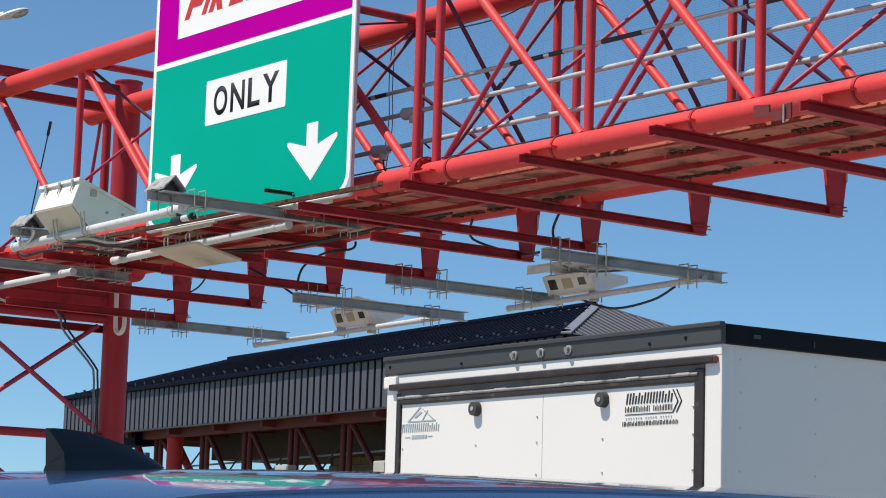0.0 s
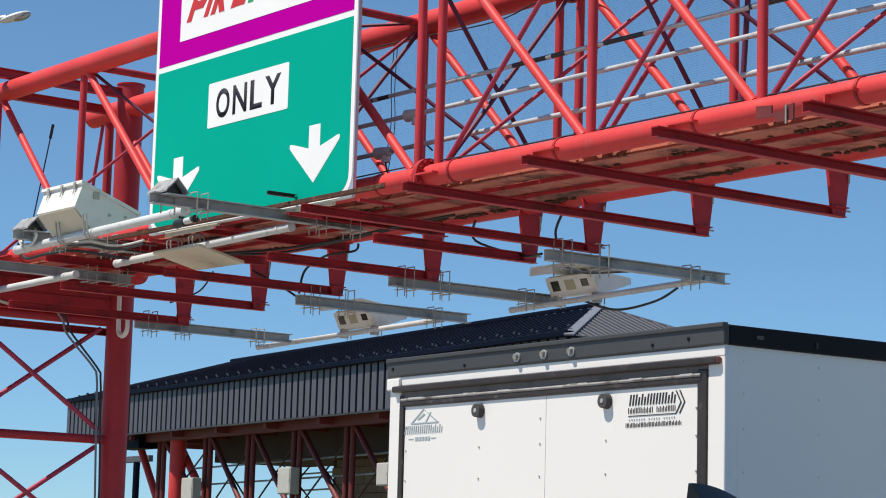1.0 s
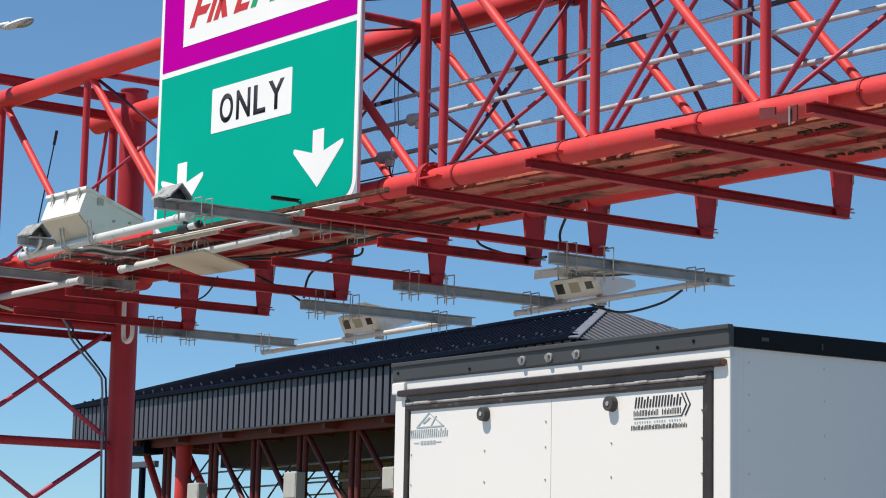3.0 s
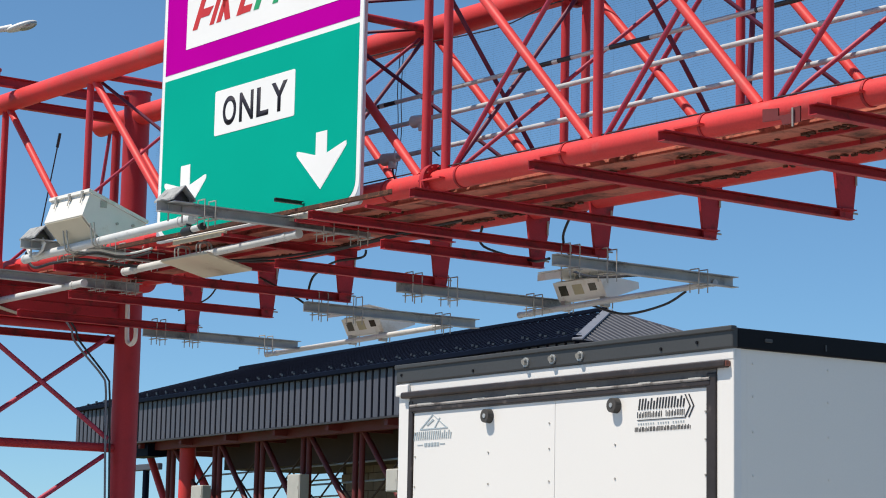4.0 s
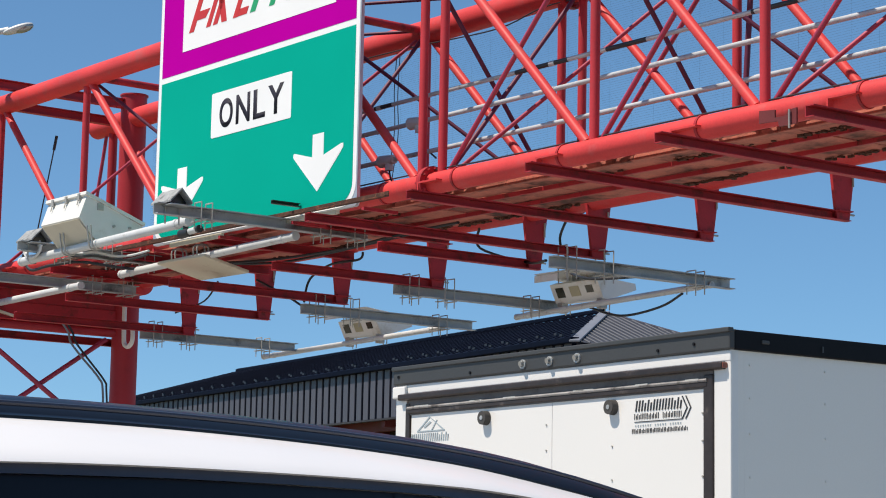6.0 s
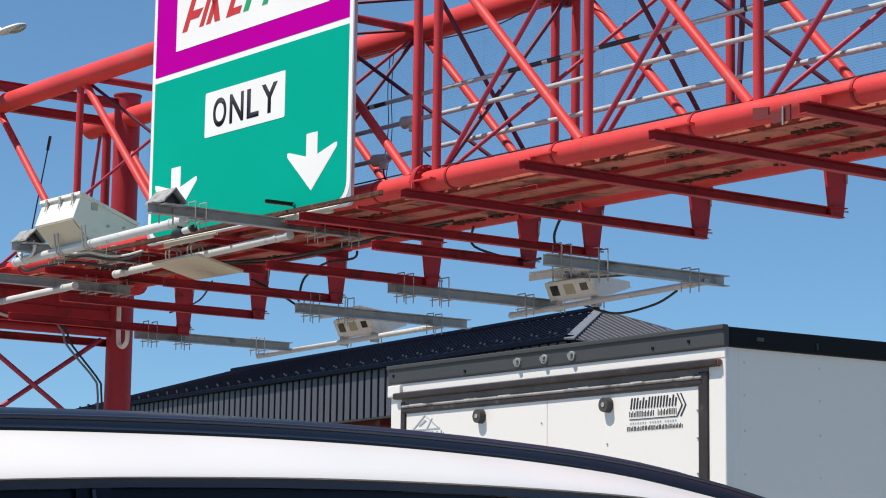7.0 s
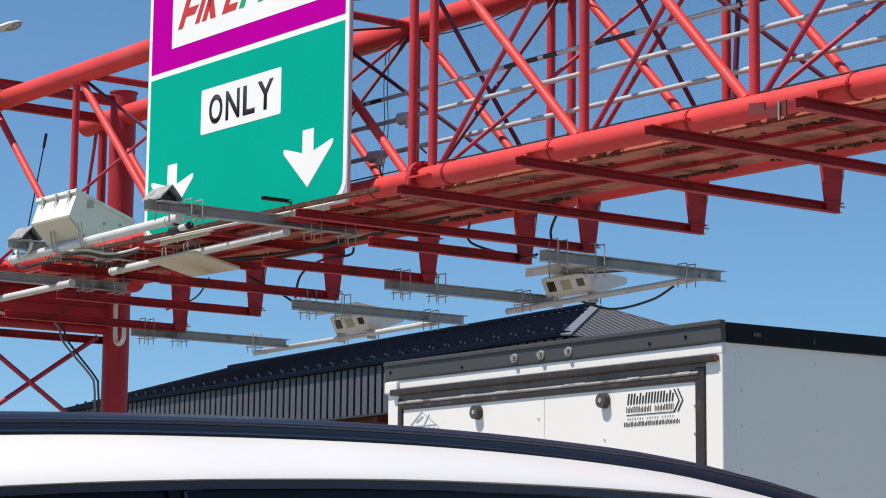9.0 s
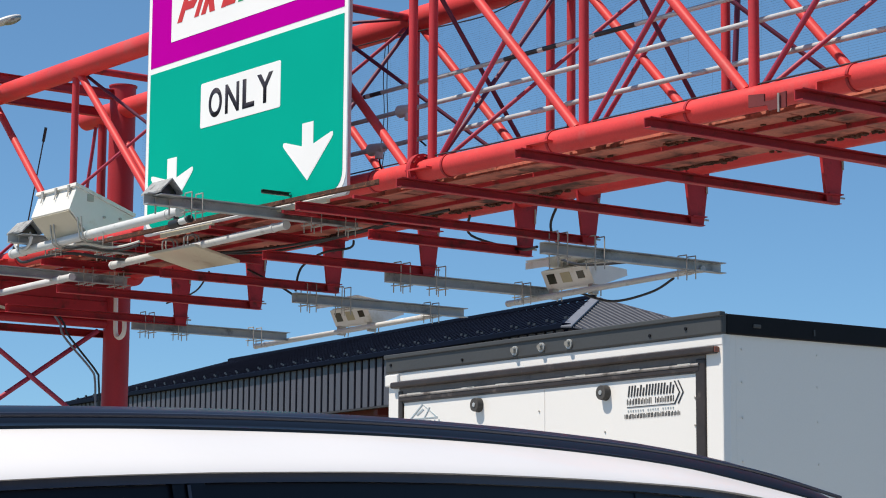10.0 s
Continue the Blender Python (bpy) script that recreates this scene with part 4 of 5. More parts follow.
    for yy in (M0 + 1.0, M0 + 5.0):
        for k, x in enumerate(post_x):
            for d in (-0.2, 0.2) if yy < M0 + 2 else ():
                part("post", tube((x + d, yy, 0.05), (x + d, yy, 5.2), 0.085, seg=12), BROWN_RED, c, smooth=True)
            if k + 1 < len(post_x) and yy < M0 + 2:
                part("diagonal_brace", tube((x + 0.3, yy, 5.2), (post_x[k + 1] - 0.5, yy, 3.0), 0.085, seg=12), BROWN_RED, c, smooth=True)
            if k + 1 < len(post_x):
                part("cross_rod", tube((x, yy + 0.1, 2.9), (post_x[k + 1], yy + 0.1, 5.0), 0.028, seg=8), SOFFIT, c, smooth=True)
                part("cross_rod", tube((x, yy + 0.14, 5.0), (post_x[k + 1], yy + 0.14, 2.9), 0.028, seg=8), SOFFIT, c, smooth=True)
        for z in (3.7, 4.25):
            part("service_pipe", tube((-69.5, yy + 0.3, z), (-46, yy + 0.3, z + 0.25), 0.03, seg=8), GALV, c, smooth=True)
    part("main_post", tube((-69.45, M0 + 0.9, 0.02), (-69.45, M0 + 0.9, 5.2), 0.27, seg=24), RED, c, "thick red round post", smooth=True)
    part("main_brace", tube((-70.4, M0 + 1.25, 5.25), (-68.3, M0 + 1.25, 3.6), 0.13, seg=14), RED, c, smooth=True)
    part("main_brace", tube((-74.3, M0 + 1.5, 5.1), (-72.5, M0 + 1.5, 3.2), 0.13, seg=14), RED, c, smooth=True)
    part("head_tube", tube((-71.3, M0 + 0.7, 5.26), (-68.0, M0 + 0.7, 5.26), 0.10, seg=14), RED, c, smooth=True)
    return c


build_canopy()


def build_cabinet(x, y, z, w, h):
    b = thing("control_cabinet", HALL, (x, y, z), "grey metal control cabinet fixed to the canopy frame", "cabinet", "canopy cabinets")
    part("case", box((x, y, z), (x + w, y + 0.3, z + h), 0.015), GREY_BOX, b)
    part("door", box((x + 0.03, y - 0.02, z + 0.03), (x + w - 0.03, y, z + h - 0.03), 0.006), GREY_BOX, b)
    part("latch", box((x + w - 0.10, y - 0.03, z + h * 0.45), (x + w - 0.07, y - 0.02, z + h * 0.55), 0.003), STEEL, b)


build_cabinet(-61.0, M0 + 0.6, 3.3, 0.85, 0.78)
build_cabinet(-67.6, M0 + 0.3, 3.2, 0.9, 0.68)
build_cabinet(-54.7, M0 + 0.6, 3.45, 0.7, 0.62)
# toll building wall under the canopy
tw = thing("toll_office", HALL, (-56, M0 + 4.6, 0), "brown block toll office under the canopy", "building")
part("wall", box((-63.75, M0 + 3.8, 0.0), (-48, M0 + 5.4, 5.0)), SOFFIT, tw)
rnd = random.Random(9)
block = None
for j in range(9):
    for i in range(12):
        x, z = -63.75 + i * 0.62 + (0.31 if j % 2 else 0.0), 2.4 + j * 0.27
        if block is None:
            block = part("block", box((0, 0, 0), (0.60, 0.05, 0.25), 0.01), BLOCK, tw)
            block.data.transform(Matrix.Translation(BASE[tw.name]))
            ob = block
        else:
            ob = new("block", block.data)
            ob.parent = tw
        ob.location = Vector((x, M0 + 3.75 + rnd.uniform(-0.008, 0.008), z)) - BASE[tw.name]

# street lamp beyond the gantry
sl = thing("street_lamp", Matrix(), (-10.9, 45, 0), "grey cobra-head street lamp on a tall pole", "street lamp")
part("pole", tube((-10.9, 45, 0), (-10.9, 45, 11.9), 0.11, 0.07, seg=16), GALV, sl, smooth=True)
part("arm", hose([(-10.9, 45, 11.7), (-10.3, 45, 11.98), (-9.55, 45, 12.09), (-9.1, 45, 12.13)], 0.035), GALV, sl, smooth=True)
bm = bmesh.new()
bmesh.ops.create_uvsphere(bm, u_segments=24, v_segments=12, radius=1, matrix=pose(-8.80, 45, 12.20, 0, -20) @ Matrix.Diagonal((0.33, 0.17, 0.075, 1)))
part("head", bm, PIPE, sl, "pale grey lamp head", smooth=True)
bm = bmesh.new()
bmesh.ops.create_uvsphere(bm, u_segments=24, v_segments=12, radius=1, matrix=pose(-8.68, 45, 12.215, 0, -20) @ Matrix.Diagonal((0.21, 0.14, 0.085, 1)))
part("lens", bm, LAMP_CLEAR, sl, "grey glass lens", smooth=True)
part("neck", tube((-9.35, 45, 12.10), (-8.98, 45, 12.17), 0.055, 0.075, seg=12), PIPE, sl, smooth=True)
# distant lamp cluster seen below the canopy's end
dl = thing("traffic_light_mast", HALL, (-86, M0 + 6, 0), "dark mast with a horizontal fitting beyond the canopy", "mast")
part("mast", tube((-86, M0 + 6, 0), (-86, M0 + 6, 5.1), 0.14, seg=10), ROOF, dl, smooth=True)
part("fitting", box((-87.4, M0 + 5.9, 5.08), (-84.5, M0 + 6.1, 5.34), 0.03), PANEL, dl)


# ---------------------------------------------------------------- cargo trailer
TOW = pose(0, 0, 0, 0, 0, -55)
TA, TN = -6.549, 5.985               # the near rear corner in the trailer's frame


def build_trailer(cx, cy):
    """x runs across the rear face towards the near side wall, y forward; corner at (cx, cy)."""
    W, LEN, TOP = 2.345, 5.0, 2.405
    t = thing("cargo_trailer", TOW, (cx - W / 2, cy + LEN / 2, 0), "white enclosed cargo trailer with rear ramp door and silver sides", "trailer")
    t.matrix_basis = TOW @ Matrix.Translation((cx - W / 2, cy + LEN / 2, -0.007)) @ pose(0, 0, 0, 0, -0.4, 0)
    x0, x1 = cx - W, cx
    part("box_body", box((x0 + 0.02, cy + 0.02, 0.45), (x1 - 0.004, cy + LEN, 2.38), 0.006), TRAILER_GREY, t, "silver-grey side skin")
    part("roof_skin", box((x0 + 0.01, cy + 0.01, 2.36), (x1 - 0.01, cy + LEN, 2.40), 0.015), TRAILER_BLACK, t)
    # black roof rail of the side walls with small clearance lamps
    for xx in (x0 - 0.012, x1 - 0.02):
        part("side_rail", box((xx, cy, 2.325), (xx + 0.032, cy + LEN, TOP), 0.006), TRAILER_BLACK, t, "gloss black roof rail")
    for k in range(5):
        y = cy + 0.14 + k * 1.1
        part("side_lamp", box((x1 + 0.010, y, 2.356), (x1 + 0.018, y + 0.04, 2.372), 0.004), TRAILER_TRIM, t)
    part("rail_screw", box((x1 + 0.012, cy + 0.47, 2.345), (x1 + 0.016, cy + 0.477, 2.37)), TRAILER_TRIM, t)
    # side wall screws in rows and one seam
    bm = bmesh.new()
    for k in range(10):
        for z in (0.6, 0.9, 1.2, 1.4, 1.62, 1.83, 2.0, 2.14, 2.27):
            y = cy + 0.09 + k * 0.41
            tube((x1 - 0.003, y, z), (x1 + 0.002, y, z), 0.0045, seg=6, bm=bm)
    tagged(part("side_screws", bm, TRAILER_GREY, t), kind="stuff")
    part("side_seam", box((x1 - 0.004, cy + 0.06, 0.5), (x1 - 0.0035, cy + 0.062, 2.32)), TRAILER_GREY, t)
    part("corner_post", box((x1 - 0.10, cy - 0.012, 0.45), (x1, cy + 0.03, 2.33), 0.006), TRAILER_WHITE, t, "white corner post")
    part("corner_post", box((x0, cy - 0.012, 0.45), (x0 + 0.09, cy + 0.03, 2.33), 0.006), TRAILER_WHITE, t, "white corner post")
    # grey header with three lamps, white band below, brown hinge bars
    part("header_trim", box((x0 - 0.01, cy - 0.025, 2.325), (x1 + 0.008, cy + 0.02, TOP + 0.002), 0.008), TRAILER_TRIM, t, "dark grey header trim")
    part("header_lip", box((x0 - 0.012, cy - 0.034, TOP - 0.012), (x1 + 0.010, cy - 0.004, TOP + 0.008), 0.004), TRAILER_TRIM, t)
    part("header_band", box((x0, cy - 0.014, 2.280), (x1, cy + 0.02, 2.325), 0.005), TRAILER_WHITE, t, "white header band")
    part("drip_bar", box((x0 + 0.05, cy - 0.040, 2.250), (x1 - 0.025, cy + 0.01, 2.280), 0.008), BRONZE, t, "brown drip bar")
    part("hinge_backing", box((x0 + 0.10, cy - 0.014, 2.180), (x1 - 0.10, cy + 0.01, 2.250)), BAND_BROWN, t, "brown-grey header band above the door")
    part("door_hinge", box((x0 + 0.11, cy - 0.022, 2.186), (x1 - 0.13, cy + 0.0, 2.207), 0.004), BRONZE, t, "dark hinge strip")
    part("hinge_pin", tube((x0 + 0.11, cy - 0.020, 2.213), (x1 - 0.13, cy - 0.020, 2.213), 0.007, seg=8), HINGE, t, "weathered pale hinge barrel")
    part("end_lamp", box((x1 - 0.026, cy - 0.036, 2.254), (x1 - 0.018, cy - 0.012, 2.276), 0.003), AMBER, t, "small amber lamp at the bar's end")
    part("corner_block", box((x0 - 0.006, cy - 0.030, 2.262), (x0 + 0.10, cy - 0.010, 2.318), 0.006), TRAILER_WHITE, t, "white corner block")
    rnd = random.Random(3)
    for k in range(9):
        a = x0 + 0.15 + rnd.random() * 1.95
        part("hinge_knuckle", box((a, cy - 0.026, 2.216), (a + rnd.uniform(0.03, 0.13), cy - 0.013, 2.2215)), GREY_BOX, t)
    part("door_frame", box((x0 + 0.09, cy - 0.018, 0.5), (x0 + 0.125, cy + 0.02, 2.236), 0.004), BRONZE, t, "brown door frame")
    part("door_frame", box((x1 - 0.155, cy - 0.020, 0.5), (x1 - 0.098, cy + 0.02, 2.236), 0.006), BRONZE, t, "brown door frame")
    part("ramp_door", box((x0 + 0.13, cy - 0.010, 0.5), (x0 + 1.2065, cy + 0.02, 2.184), 0.002), TRAILER_WHITE, t, "white ramp door skin")
    part("ramp_door", box((x0 + 1.2085, cy - 0.010, 0.5), (x1 - 0.158, cy + 0.02, 2.184), 0.002), TRAILER_WHITE, t, "white ramp door skin")
    for a in (-1.328, -1.137, -0.946):
        lamp = part("marker_lamp", tube((cx + a, cy - 0.025, 2.362), (cx + a, cy - 0.045, 2.358), 0.016, 0.012, seg=18), LAMP_CLEAR, t, "clear marker lamp", smooth=True)
        part("lamp_bezel", tube((cx + a, cy - 0.022, 2.358), (cx + a, cy - 0.032, 2.358), 0.021, seg=18), GALV, lamp, smooth=True)
    for a in (-1.616, -0.722):
        knob = part("door_bumper", tube((cx + a, cy - 0.010, 2.137), (cx + a, cy - 0.040, 2.137), 0.033, 0.030, seg=22), RUBBER, t, "round black rubber bumper", smooth=True)
        part("bumper_bolt", tube((cx + a, cy - 0.036, 2.137), (cx + a, cy - 0.043, 2.137), 0.010, seg=10), GALV, knob)
    bm = bmesh.new()
    for a in (-2.2, -1.62, -1.175, -0.728, -0.166):
        for z in (2.20, 2.085, 1.975, 1.835, 1.70, 1.5, 1.3, 1.1, 0.9, 0.7):
            if a not in (-1.62, -0.728) or z < 2.0:
                tube((cx + a, cy - 0.014, z), (cx + a, cy - 0.009, z), 0.0045, seg=6, bm=bm)
    tagged(part("door_screws", bm, STEEL, t), kind="stuff")
    for a, z in ((x0 + 0.04, 2.364), (x0 + 0.62, 2.347), (x1 - 0.2, 2.360), (x1 - 0.42, 2.350)):
        part("rivet", tube((a, cy - 0.03, z), (a, cy - 0.022, z), 0.007, seg=8), TRAILER_BLACK, t)
    # decals, as plain bars and shapes
    y0, y1 = cy - 0.0125, cy - 0.0105
    def bar(a0, a1, z0, z1, mat, lean=0.0):
        part("decal_bar", prism([(cx + a0, z0), (cx + a1, z0), (cx + a1 + lean, z1), (cx + a0 + lean, z1)], "y", y0, y1), mat, t)
    def glyphs(a, count, pitch, z0, z1, mat, thick, lean, seed, skip=()):
        """A row of plain upright bars, two for each letter."""
        r = random.Random(seed)
        for j in range(count):
            if j in skip:
                continue
            x, w = a + j * pitch, pitch * 0.72
            top = z1 if r.random() < 0.5 else z0 + (z1 - z0) * 0.74
            bar(x, x + thick, z0, z1, mat, lean)
            bar(x + w - thick, x + w, z0, top, mat, lean * (top - z0) / (z1 - z0))

    glyphs(-0.580, 8, 0.0368, 2.111, 2.156, DECAL, 0.0080, 0.008, 1)
    glyphs(-0.585, 15, 0.0198, 2.078, 2.102, DECAL, 0.0032, 0.0, 2, (8,))
    bar(-0.585, -0.285, 2.067, 2.070, DECAL)
    for j in range(19):
        if j not in (7, 13):
            bar(-0.580 + j * 0.0155, -0.574 + j * 0.0155, 2.049, 2.056, DECAL_GREY)
    glyphs(-0.600, 20, 0.0174, 2.021, 2.040, DECAL, 0.0028, 0.0, 3)
    for d in (0.0, 0.022):
        a = cx - 0.292 + d
        part("decal_chevron", prism([(a, 2.068), (a + 0.007, 2.068), (a + 0.037, 2.112), (a + 0.007, 2.160), (a, 2.160), (a + 0.030, 2.112)], "y", y0, y1), DECAL, t)
    # mountain mark and two lines of bars
    a = cx - 2.163
    for pts in ([(0.0, 2.102), (0.010, 2.102), (0.092, 2.164), (0.086, 2.168)], [(0.086, 2.168), (0.092, 2.164), (0.180, 2.104), (0.190, 2.104)], [(0.100, 2.104), (0.108, 2.104), (0.142, 2.148), (0.136, 2.150)], [(0.045, 2.120), (0.055, 2.116), (0.10, 2.140), (0.09, 2.146)], [(0.0, 2.098), (0.195, 2.098), (0.195, 2.103), (0.0, 2.103)]):
        part("decal_mark", prism([(a + p * 1.15, q) for p, q in pts], "y", y0, y1), DECAL_GREY, t)
    glyphs(-2.213, 9, 0.0345, 2.052, 2.090, DECAL_GREY, 0.0075, 0.005, 4)
    for k in (-2.125, -2.100, -2.075, -2.050, -2.025):
        bar(k, k + 0.018, 2.020, 2.036, DECAL_GREY)
    bar(-2.18, -2.14, 2.027, 2.030, DECAL_GREY)
    bar(-2.00, -1.96, 2.027, 2.030, DECAL_GREY)
    # running gear
    part("chassis", box((x0 + 0.1, cy + 0.1, 0.34), (x1 - 0.1, cy + LEN, 0.47)), TRAILER_BLACK, t)
    part("bumper_bar", box((x0 + 0.1, cy - 0.05, 0.34), (x1 - 0.1, cy + 0.06, 0.48), 0.02), TRAILER_BLACK, t)
    for y in (cy + 2.1, cy + 2.95):
        for xx, s in ((x1 - 0.02, 1), (x0 + 0.02, -1)):
            wheel = part("wheel", tube((xx - 0.17 * s, y, 0.40), (xx + 0.06 * s, y, 0.40), 0.34, seg=32), TYRE, t, "black trailer tyre", smooth=True)
            part("rim", tube((xx + 0.05 * s, y, 0.40), (xx + 0.07 * s, y, 0.40), 0.2, seg=24), RIM, wheel, smooth=True)
    for xx in (x1, x0 - 0.2):
        part("fender", box((xx, cy + 1.6, 0.78), (xx + 0.2, cy + 3.45, 0.82), 0.01), TRAILER_BLACK, t)
    for a in (0.05, 1.0):
        part("tail_lamp", box((x0 + 0.06 if a < 0.5 else x1 - 0.2, cy - 0.055, 0.39), (x0 + 0.2 if a < 0.5 else x1 - 0.06, cy - 0.045, 0.44)), LAMP_RED, t)
    part("tongue", prism([(x0 + 0.3, cy + LEN), (x1 - 0.3, cy + LEN), (cx - W / 2 + 0.06, cy + LEN + 1.2), (cx - W / 2 - 0.06, cy + LEN + 1.2)], "z", 0.36, 0.46), TRAILER_BLACK, t)
    return t


build_trailer(TA, TN)


# ---------------------------------------------------------------- cars
def loft(rings, bm=None, caps=True):
    bm = bm or bmesh.new()
    vs = [[bm.verts.new(p) for p in r] for r in rings]
    for a, b in zip(vs, vs[1:]):
        for k in range(len(a) - 1):
            bm.faces.new((a[k], a[k + 1], b[k + 1], b[k]))
    if caps:
        bm.faces.new(vs[0])
        bm.faces.new(list(reversed(vs[-1])))
    return bm


def lerp_table(x, rows):
    return float(np.interp(x, [r[0] for r in rows], [r[1] for r in rows]))


def smooth_table(x, rows):
    """A smooth curve through the rows."""
    for i in range(len(rows) - 1):
        if rows[i][0] <= x <= rows[i + 1][0]:
            break
    p = [rows[max(i - 1, 0)][1], rows[i][1], rows[i + 1][1], rows[min(i + 2, len(rows) - 1)][1]]
    h = rows[i + 1][0] - rows[i][0]
    t = min(1.0, max(0.0, (x - rows[i][0]) / h))
    m1 = 0.0 if i == 0 else (rows[i + 1][1] - rows[i - 1][1]) / (rows[i + 1][0] - rows[i - 1][0]) * h
    m2 = 0.0 if i + 2 >= len(rows) else (rows[i + 2][1] - rows[i][1]) / (rows[i + 2][0] - rows[i][0]) * h
    return (2 * t ** 3 - 3 * t * t + 1) * p[1] + (t ** 3 - 2 * t * t + t) * m1 + (-2 * t ** 3 + 3 * t * t) * p[2] + (t ** 3 - t * t) * m2


def wheels(car, track, front, back, r=0.35):
    made = []
    for x in (front, back):
        for s in (1, -1):
            bm = tube((0, -0.11, 0), (0, 0.11, 0), r, seg=36)
            bmesh.ops.bevel(bm, geom=[e for e in bm.edges if e.calc_face_angle(0) > 1.0], offset=0.03, segments=2, affect="EDGES")
            w = part("wheel", bm, TYRE, car, "black tyre", smooth=True)
            w.location = (x, s * track, r)
            BASE[w.name] = Vector()
            part("rim", tube((0, s * 0.10, 0), (0, s * 0.118, 0), r * 0.62, seg=28), RIM, w, "silver alloy rim", smooth=True)
            for k in range(5):
                a = 2 * math.pi * k / 5
                part("spoke", box((0.05, -0.004, -0.03), (r * 0.58, 0.012, 0.03), 0.005, m=Matrix.Translation((0, s * 0.115, 0)) @ Matrix.Rotation(a, 4, "Y")), RIM, w)
            made.append(w)
    return made


def build_car(name, label, paint, roof_paint, roof, edge, wtop, half, split, pillar, back, front, belt, hood, dome=14, roof_gloss=None):
    """x forward, y to the car's left, z up. roof, edge, wtop, half: the crown's height, the roof edge's height, the
    window top's height and the roof's half width along x. split: where roof ends and windscreen begins."""
    car = thing(name, Matrix(), (0, 0, 0), label, "car")

    def crown(x):
        z0, z1, w = smooth_table(x, edge), smooth_table(x, roof), smooth_table(x, half)
        ring = [(x, f * (w - 0.012), z0 + 0.004 + (z1 - z0 - 0.004) * (1 - abs(f) ** dome)) for f in np.sin(np.linspace(-1, 1, 41) * math.pi / 2)]
        return ring + [(x, w + 0.012, z0), (x, w + 0.012, z0 - 0.03), (x, -w - 0.012, z0 - 0.03), (x, -w - 0.012, z0), ring[0]]

    def shell(x0, x1, count, mat, name, tag=""):
        bm = loft([crown(x) for x in np.linspace(x0, x1, count)], caps=False)
        bmesh.ops.remove_doubles(bm, verts=bm.verts, dist=1e-5)
        return part(name, bm, mat, car, tag, smooth=True)

    shell(roof[0][0], split, 40, roof_paint, "roof")
    shell(split + 0.004, roof[-1][0], 24, CAR_GLASS, "windscreen", "dark raked windscreen")
    xs = np.linspace(roof[0][0], roof[-1][0], 60)
    for s in (1, -1):
        rings = []
        for x in xs:
            z0, z2, w = smooth_table(x, edge), smooth_table(x, wtop), smooth_table(x, half)
            d = z0 - z2
            pr = [(w - 0.02, z0 + 0.003), (w, z0 - 0.001), (w + 0.044, z0 - 0.19 * d), (w + 0.090, z0 - 0.44 * d), (w + 0.130, z0 - 0.70 * d), (w + 0.154, z0 - 0.90 * d), (w + 0.161, z2), (w + 0.12, z2 - 0.006), (w - 0.03, z2)]
            rings.append([(x, s * a, b) for a, b in pr] + [(x, s * pr[0][0], pr[0][1])])
        bm = loft(rings, caps=False)
        bmesh.ops.remove_doubles(bm, verts=bm.verts, dist=1e-5)
        part("roof_side", bm, paint, car, smooth=True)
        # Moulding in lighter grey: it holds the highlight line of the roof edge.
        if roof_gloss:
            line = [(x, s * (smooth_table(x, half) - 0.006), 0.45 * smooth_table(x, roof) + 0.55 * smooth_table(x, edge)) for x in np.linspace(roof[0][0] + 0.3, split - 0.1, 16)]
            part("roof_moulding", hose(line, 0.0040, seg=8, steps=3), roof_gloss, car, "slim roof moulding, highlight in its grey", smooth=True)

        def side(x, a, b, inset):
            """A strip of the cabin's flank from share a to share b of the way from window top to belt."""
            z2, w = smooth_table(x, wtop), smooth_table(x, half) + 0.153
            bx = lerp_table(x, belt)
            z2 = max(z2, bx + 0.01)
            out = []
            for f in np.linspace(a, b, 6):
                out.append((x, s * (w + (0.86 - w) * f ** 0.9 - inset), z2 + (bx - z2) * f))
            return out + [(p[0], p[1] - s * 0.012, p[2]) for p in reversed(out)]

        def strip(x0, x1, a, b, inset, mat, name, tag=""):
            rings = [side(x, a, b, inset) for x in np.linspace(x0, x1, 16)]
            bm = loft([r + [r[0]] for r in rings], caps=False)
            bmesh.ops.remove_doubles(bm, verts=bm.verts, dist=1e-5)
            part(name, bm, mat, car, tag, smooth=True)

        strip(roof[0][0] + 0.25, roof[-1][0] - 0.35, 0.0, 0.026, 0.004, CAR_TRIM, "window_trim", "satin grey window trim")
        strip(roof[0][0] + 0.25, roof[-1][0] - 0.36, 0.028, 0.085, 0.012, CAR_BLACK, "window_frame", "black window frame")
        strip(pillar + 0.03, roof[-1][0] - 0.45, 0.086, 1.0, 0.018, CAR_GLASS, "side_window", "dark front side window")
        strip(pillar - 0.95, pillar - 0.03, 0.086, 1.0, 0.018, CAR_GLASS, "side_window", "dark rear side window")
        strip(pillar - 0.029, pillar - 0.006, 0.0, 1.0, 0.006, CAR_BLACK, "door_pillar", "black door pillar")
        strip(pillar + 0.002, pillar + 0.029, 0.0, 1.0, 0.004, CAR_BLACK, "door_pillar", "black door pillar")
        # The pillar edge's reflection, put in as a thin grey strip.
        strip(pillar - 0.005, pillar + 0.001, 0.03, 1.0, 0.003, CAR_TRIM, "door_seam", "door seam, edge reflection in grey")
        strip(roof[0][0] + 0.02, pillar - 0.97, 0.036, 1.0, 0.010, paint, "rear_pillar")
        strip(pillar + 1.05, pillar + 1.065, 0.03, 1.0, 0.010, CAR_BLACK, "quarter_bar")
